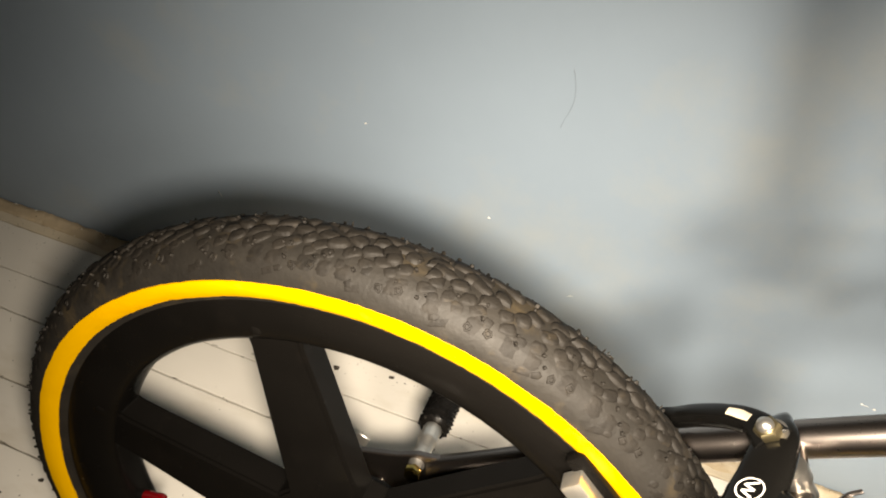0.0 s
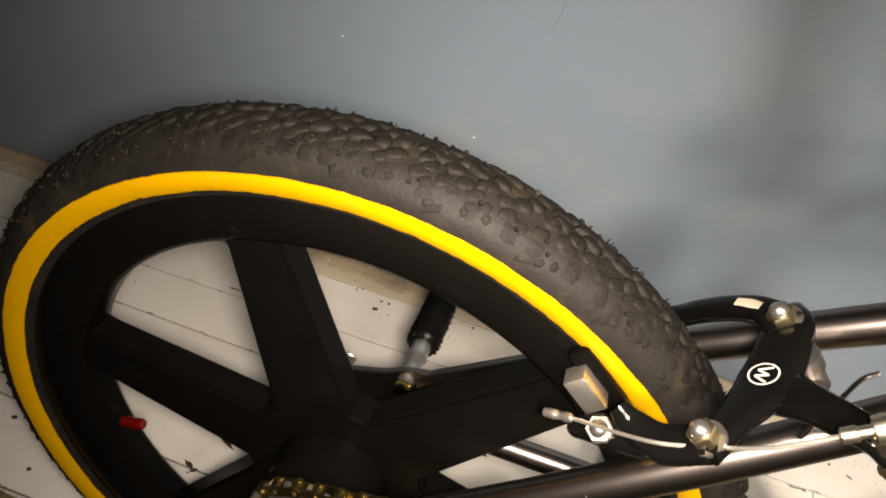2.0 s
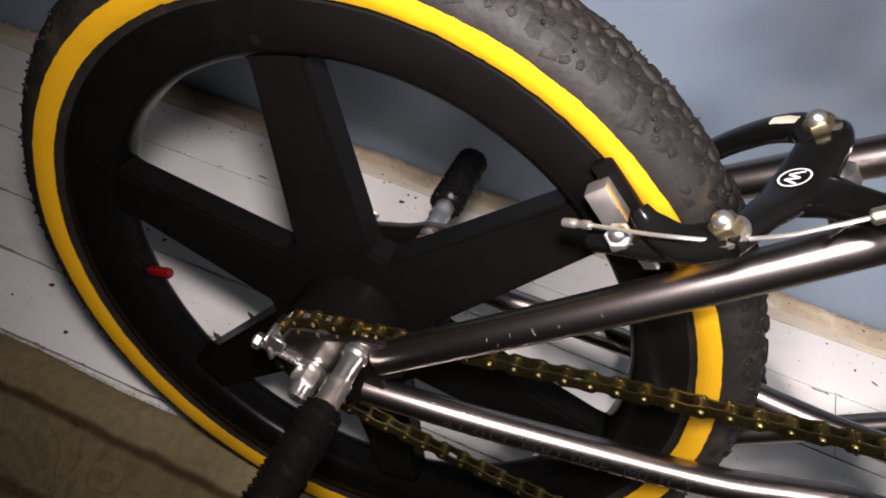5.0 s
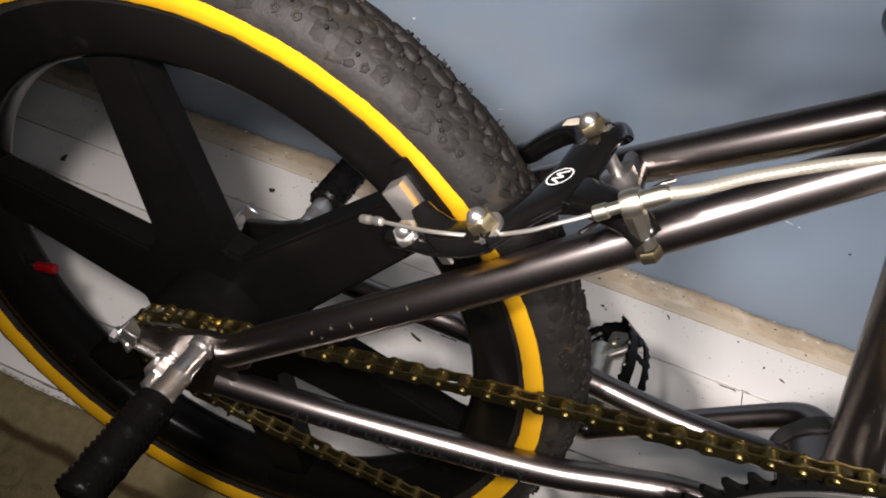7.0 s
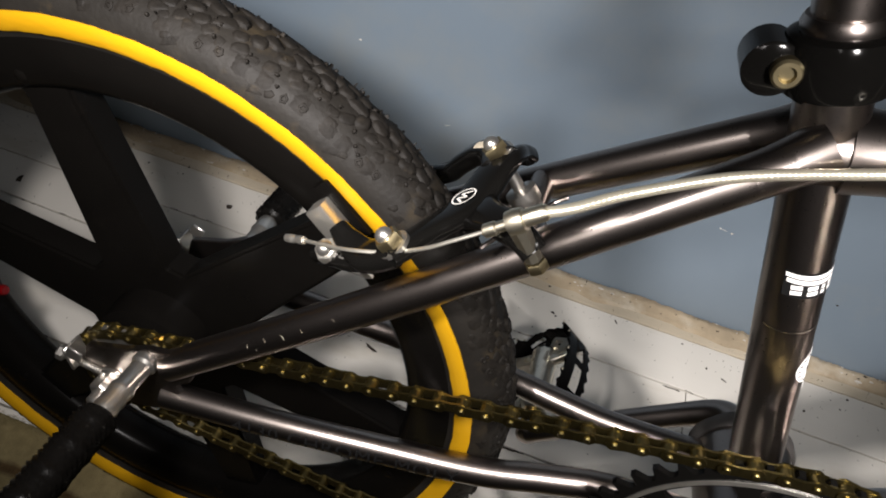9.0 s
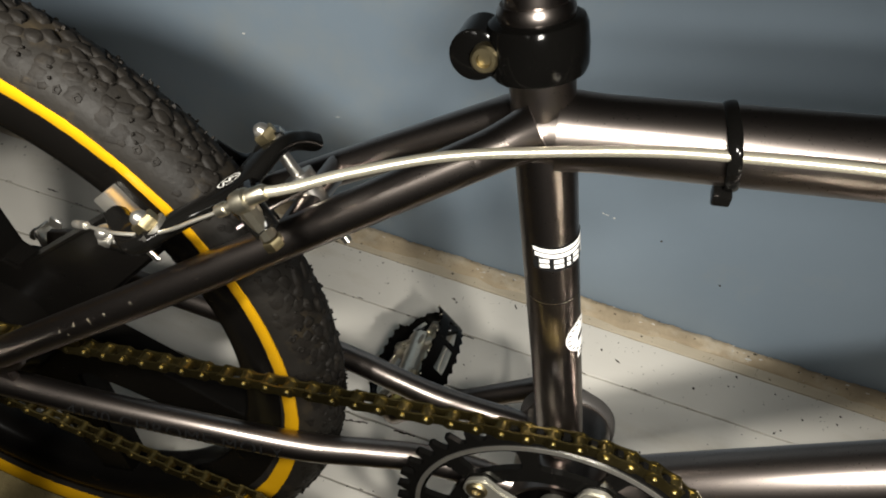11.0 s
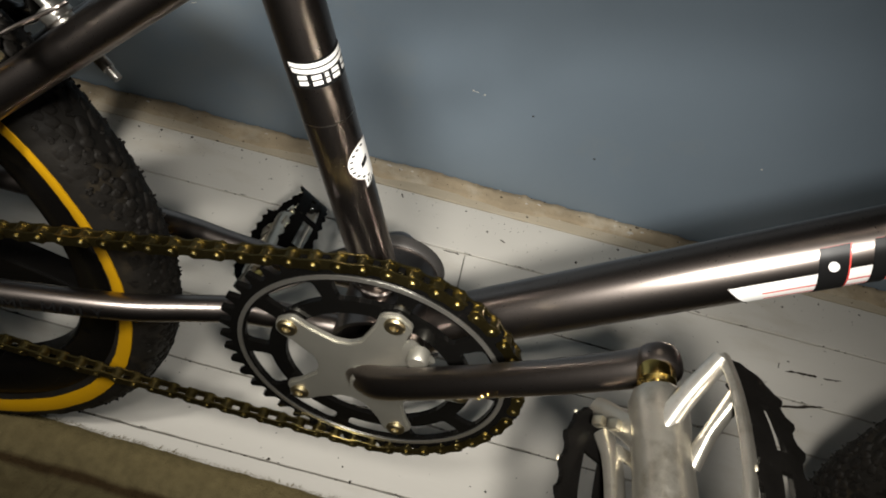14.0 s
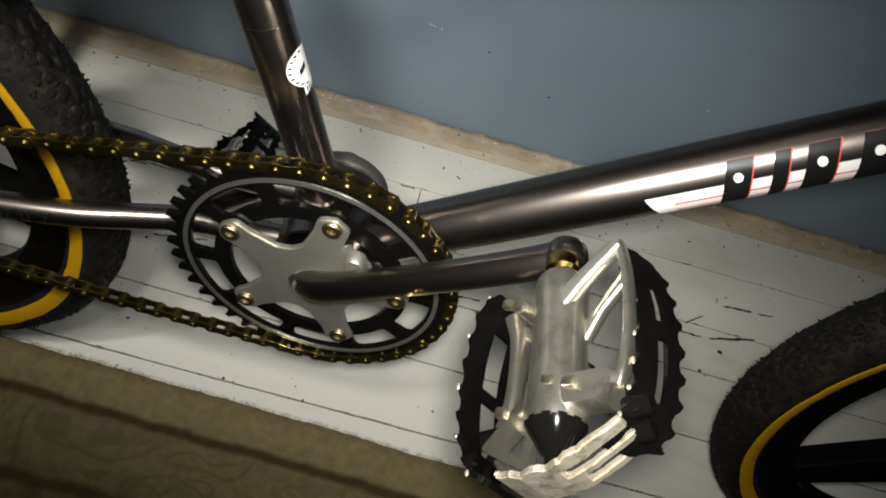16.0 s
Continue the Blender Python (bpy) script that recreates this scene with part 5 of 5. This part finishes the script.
for k in range(len(JOINTS) - 1):
    cuts = [-1.7, 0.436, 2.3] if k == 7 else [-1.7, 2.3]
    for x0, x1 in zip(cuts, cuts[1:]):
        w, mid_x, mid_y = x1 - x0 - 0.0012, (x0 + x1) / 2, JOINTS[k][0]
        n = int(w / 0.008)
        bm = bmesh.new()
        rows = []
        g0, g1 = rng.uniform(0.0004, 0.0009), rng.uniform(0.0004, 0.0009)
        for i in range(n + 1):
            x = -w / 2 + w * i / n
            e0, e1 = g0 + 0.0020 * noise.noise((x * 44, k * 3.1, 1)) ** 2, g1 + 0.0020 * noise.noise((x * 44, k * 3.1, 4)) ** 2
            lo, hi = joint(k, x + mid_x) - mid_y + e0, joint(k + 1, x + mid_x) - mid_y - e1
            ys = (lo, lo + 0.0006, hi - 0.0006, hi)
            rows.append([bm.verts.new((x, yy, 0.009 - (0.0006 if q in (0, 3) else 0))) for q, yy in enumerate(ys)] + [bm.verts.new((x, ys[3], -0.009)), bm.verts.new((x, ys[0], -0.009))])
        for a, b in zip(rows, rows[1:]):
            for q in range(6):
                bm.faces.new((a[q], b[q], b[(q + 1) % 6], a[(q + 1) % 6]))
        bm.faces.new(rows[0])
        bm.faces.new(rows[-1][::-1])
        bmesh.ops.recalc_face_normals(bm, faces=bm.faces[:])
        part("floorboard", bm, M_BARE if k == 9 else M_PLANK, floor, smooth=False, at=pose(mid_x, mid_y, -0.009 - rng.uniform(0, 0.0004)))


# ---- crumbs and flakes ----
def flake(x, y, length, width, turn, tall=0.0014, label="dark flake of dirt on the white boards"):
    n = 11
    bm = bmesh.new()
    top, base = [], []
    for q in range(n):
        a = 2 * math.pi * q / n
        r = rng.uniform(0.55, 1.1)
        px, py = length * r * math.cos(a), width * r * math.sin(a)
        base.append(bm.verts.new((px, py, 0)))
        top.append(bm.verts.new((px * 0.7, py * 0.7, tall * rng.uniform(0.5, 1))))
    bm.faces.new(top)
    for q in range(n):
        bm.faces.new((base[q], base[(q + 1) % n], top[(q + 1) % n], top[q]))
    bm.faces.new(base[::-1])
    bmesh.ops.recalc_face_normals(bm, faces=bm.faces[:])
    ob = part("dirt_flake", bm, M_FLAKE, smooth=False, at=pose(x - 0.0092 * (x - 0.3), y - 0.0092 * (y + 0.17), 0.0, 0, 0, turn))
    return tagged(ob, label, "dirt", "flakes on the floor")


for x, y, l, w, turn in ((-0.183, 0.040, 0.0075, 0.0030, -20), (-0.176, 0.036, 0.0050, 0.0022, 30), (-0.161, 0.073, 0.0130, 0.0022, -25), (-0.319, -0.016, 0.0026, 0.0022, 0), (-0.368, 0.023, 0.0040, 0.0022, 10), (-0.401, 0.207, 0.0040, 0.0070, 10),
                         (-0.053, 0.009, 0.0080, 0.0040, -30), (-0.047, 0.003, 0.0040, 0.0020, -50), (-0.152, 0.271, 0.0050, 0.0040, 0), (0.088, 0.155, 0.0090, 0.0022, -20), (0.478, 0.271, 0.0050, 0.0009, -25), (0.571, 0.268, 0.0022, 0.0018, 0),
                         (0.187, -0.008, 0.0022, 0.0018, 0), (0.826, 0.132, 0.0036, 0.0030, 0), (0.801, 0.102, 0.0026, 0.0026, 0), (0.673, 0.072, 0.0080, 0.0036, -30), (0.345, 0.300, 0.0045, 0.0010, -60), (-0.083, 0.285, 0.0040, 0.0030, 0),
                         (0.459, 0.180, 0.0050, 0.0028, 40), (0.27, 0.282, 0.0030, 0.0018, 0), (-0.30, 0.12, 0.0030, 0.0020, 40), (0.01, 0.30, 0.0020, 0.0014, 0)):
    flake(x, y, l, w, turn)
# dark scrapes where the paint is worn through along the joints
for x, y, l, turn in ((0.521, 0.1133, 0.028, 3), (0.850, 0.1962, 0.039, 5), (0.888, 0.1982, 0.022, 6), (0.7945, 0.1665, 0.029, 35), (0.7887, 0.1453, 0.030, -2), (0.843, 0.1535, 0.062, 14), (0.782, 0.2398, 0.011, 6), (0.669, 0.0707, 0.0135, -11), (0.585, 0.054, 0.0086, -62),
                      (0.188, 0.091, 0.034, 10), (0.268, 0.1008, 0.024, 4), (0.216, 0.096, 0.024, 12), (0.725, 0.2426, 0.006, -3), (0.749, 0.2095, 0.0034, -9), (0.823, 0.1994, 0.007, -103), (0.841, 0.3170, 0.006, -3), (0.535, 0.0995, 0.014, 0), (0.725, 0.166, 0.016, 14),
                      (-0.37, 0.1190, 0.018, 2), (-0.25, 0.2480, 0.015, 0), (0.42, 0.2370, 0.020, 0), (0.105, 0.1000, 0.014, 0), (0.30, 0.2375, 0.016, 1), (0.12, 0.1690, 0.020, -1)):
    pts = [Vector((l * (q / 14 - 0.5) * 2 * 0.5, rng.uniform(-0.0006, 0.0006), 0)) for q in range(15)]
    bm = bmesh.new()
    prev = None
    for q, p in enumerate(pts):
        w = min(0.0015, 0.0005 + l * 0.022) * (0.3 + rng.random()) * (1 if 0 < q < 14 else 0.2)
        cur = (bm.verts.new((p.x, p.y - w, 0.0)), bm.verts.new((p.x, p.y - w * 0.4, 0.0006)), bm.verts.new((p.x, p.y + w, 0.0)))
        if prev:
            bm.faces.new((prev[0], cur[0], cur[1], prev[1]))
            bm.faces.new((prev[1], cur[1], cur[2], prev[2]))
        prev = cur
    part("worn_scrape", bm, M_FLAKE, floor, smooth=False, at=pose(x - 0.0092 * (x - 0.3), y - 0.0092 * (y + 0.17), 0.0002, 0, 0, turn))
# fine crumbs
verts, faces = [], []
for i in range(1300):
    x, y = rng.uniform(-0.75, 1.05), rng.uniform(-0.05, 0.315)
    if rng.random() < 0.45:
        y = 0.319 - abs(rng.gauss(0, 0.03))
    r = rng.uniform(0.0002, 0.0008) * (2.4 if rng.random() < 0.09 else 1)
    b = len(verts)
    for q in range(4):
        a = math.pi * q / 2 + rng.random()
        verts.append((x + r * math.cos(a) * rng.uniform(0.6, 1.6), y + r * math.sin(a), 0.0001))
    verts.append((x, y, 0.0001 + r * 0.8))
    faces += [(b + q, b + (q + 1) % 4, b + 4) for q in range(4)]
me = bpy.data.meshes.new("crumbs")
me.from_pydata(verts, [], faces)
me.materials.append(M_FLAKE)
tagged(new("crumbs", me), "fine dark crumbs and dust scattered over the white boards", "dirt", kind="stuff")

# dirt and lost paint along the joints
verts, faces = [], []
for k in range(4, 9):
    for i in range(46):
        x, l = rng.uniform(-0.6, 1.1), rng.uniform(0.002, 0.011) * rng.random() + 0.0015
        y = joint(k, x) + rng.choice((-1, 1)) * rng.uniform(0.0003, 0.0011)
        b = len(verts)
        for q in range(6):
            f = q / 5
            w = (0.0002 + 0.0006 * rng.random()) * math.sin(math.pi * (0.1 + 0.8 * f))
            px = x + l * (f - 0.5)
            verts += [(px, y - w, 0.0002), (px, y, 0.0005), (px, y + w, 0.0002)]
        for q in range(5):
            c = b + q * 3
            faces += [(c, c + 3, c + 4, c + 1), (c + 1, c + 4, c + 5, c + 2)]
me = bpy.data.meshes.new("joint_dirt")
me.from_pydata(verts, [], faces)
me.materials.append(M_FLAKE)
tagged(new("joint_dirt", me), "dark dirt and lost paint along the board joints", "dirt", kind="stuff")

# ---- the carpet in front ----
EDGE = lambda x: -0.0585 - 0.030 * (x - 0.15) + 0.0022 * noise.noise((x * 11, 3, 0)) + 0.0012 * noise.noise((x * 70, 8, 0))
verts, faces = [], []
N = 700
offs = (0.0, 0.004, 0.012, 0.020, 0.0365, 0.0385, 0.0435, 0.0455, 0.0800, 0.106, 0.1085, 0.1135, 0.116, 0.30, 0.80, 1.60, 2.0)
high = (0.0012, 0.0058, 0.0070, 0.0070, 0.0070, 0.0058, 0.0058, 0.0070, 0.0072, 0.0072, 0.0060, 0.0060, 0.0072, 0.0072, 0.0072, 0.0072, 0.0072)
for i in range(N + 1):
    x = -1.65 + 3.9 * i / N
    for o, h in zip(offs, high):
        verts.append((x, EDGE(x) - o, h + 0.0005 * noise.noise((x * 30, o * 60, 0))))
k = len(offs)
for i in range(N):
    for j in range(k - 1):
        a = i * k + j
        faces.append((a, a + k, a + 1 + k, a + 1))
me = bpy.data.meshes.new("carpet")
me.from_pydata(verts, [], faces)
me.materials.append(M_RUG)
me.shade_smooth()
carpet = tagged(new("carpet", me), "worn brown carpet with a plain border and faint scrolls", "carpet")
verts, faces = [], []
for i in range(9000):
    x = rng.uniform(-0.85, 1.0)
    y = EDGE(x) + rng.uniform(-0.007, 0.0014)
    ang, l = rng.gauss(0, 0.7), rng.uniform(0.0015, 0.0060)
    z = rng.uniform(0.0012, 0.0055)
    dx, dy = math.sin(ang) * l, math.cos(ang) * l * 0.8
    b = len(verts)
    verts += [(x - 0.00025, y, z), (x + 0.00025, y, z), (x + dx, y + dy, max(0.0004, z - l * 0.35))]
    faces.append((b, b + 1, b + 2))
me = bpy.data.meshes.new("frayed_edge")
me.from_pydata(verts, [], faces)
me.materials.append(M_RUG)
fringe = new("frayed_edge", me)
fringe.parent = carpet
tagged(fringe, "frayed fibres at the carpet's cut edge", kind="stuff")

# short pile standing up along the visible stretch of carpet
verts, faces = [], []
for i in range(26000):
    x = rng.uniform(-0.45, 0.75)
    y = EDGE(x) - 0.002 - 0.20 * rng.random() ** 1.3
    r, l, ang = rng.uniform(0.0002, 0.0005), rng.uniform(0.0012, 0.0032), rng.uniform(0, 6.283)
    b = len(verts)
    verts += [(x - r * math.sin(ang), y + r * math.cos(ang), 0.0060), (x + r * math.sin(ang), y - r * math.cos(ang), 0.0060), (x + 0.8 * l * math.cos(ang), y + 0.8 * l * math.sin(ang), 0.0066 + 0.55 * l)]
    faces.append((b, b + 1, b + 2))
me = bpy.data.meshes.new("pile")
me.from_pydata(verts, [], faces)
me.materials.append(M_RUG)
pile = new("pile", me)
pile.parent = carpet
tagged(pile, "short brown carpet pile", kind="stuff")
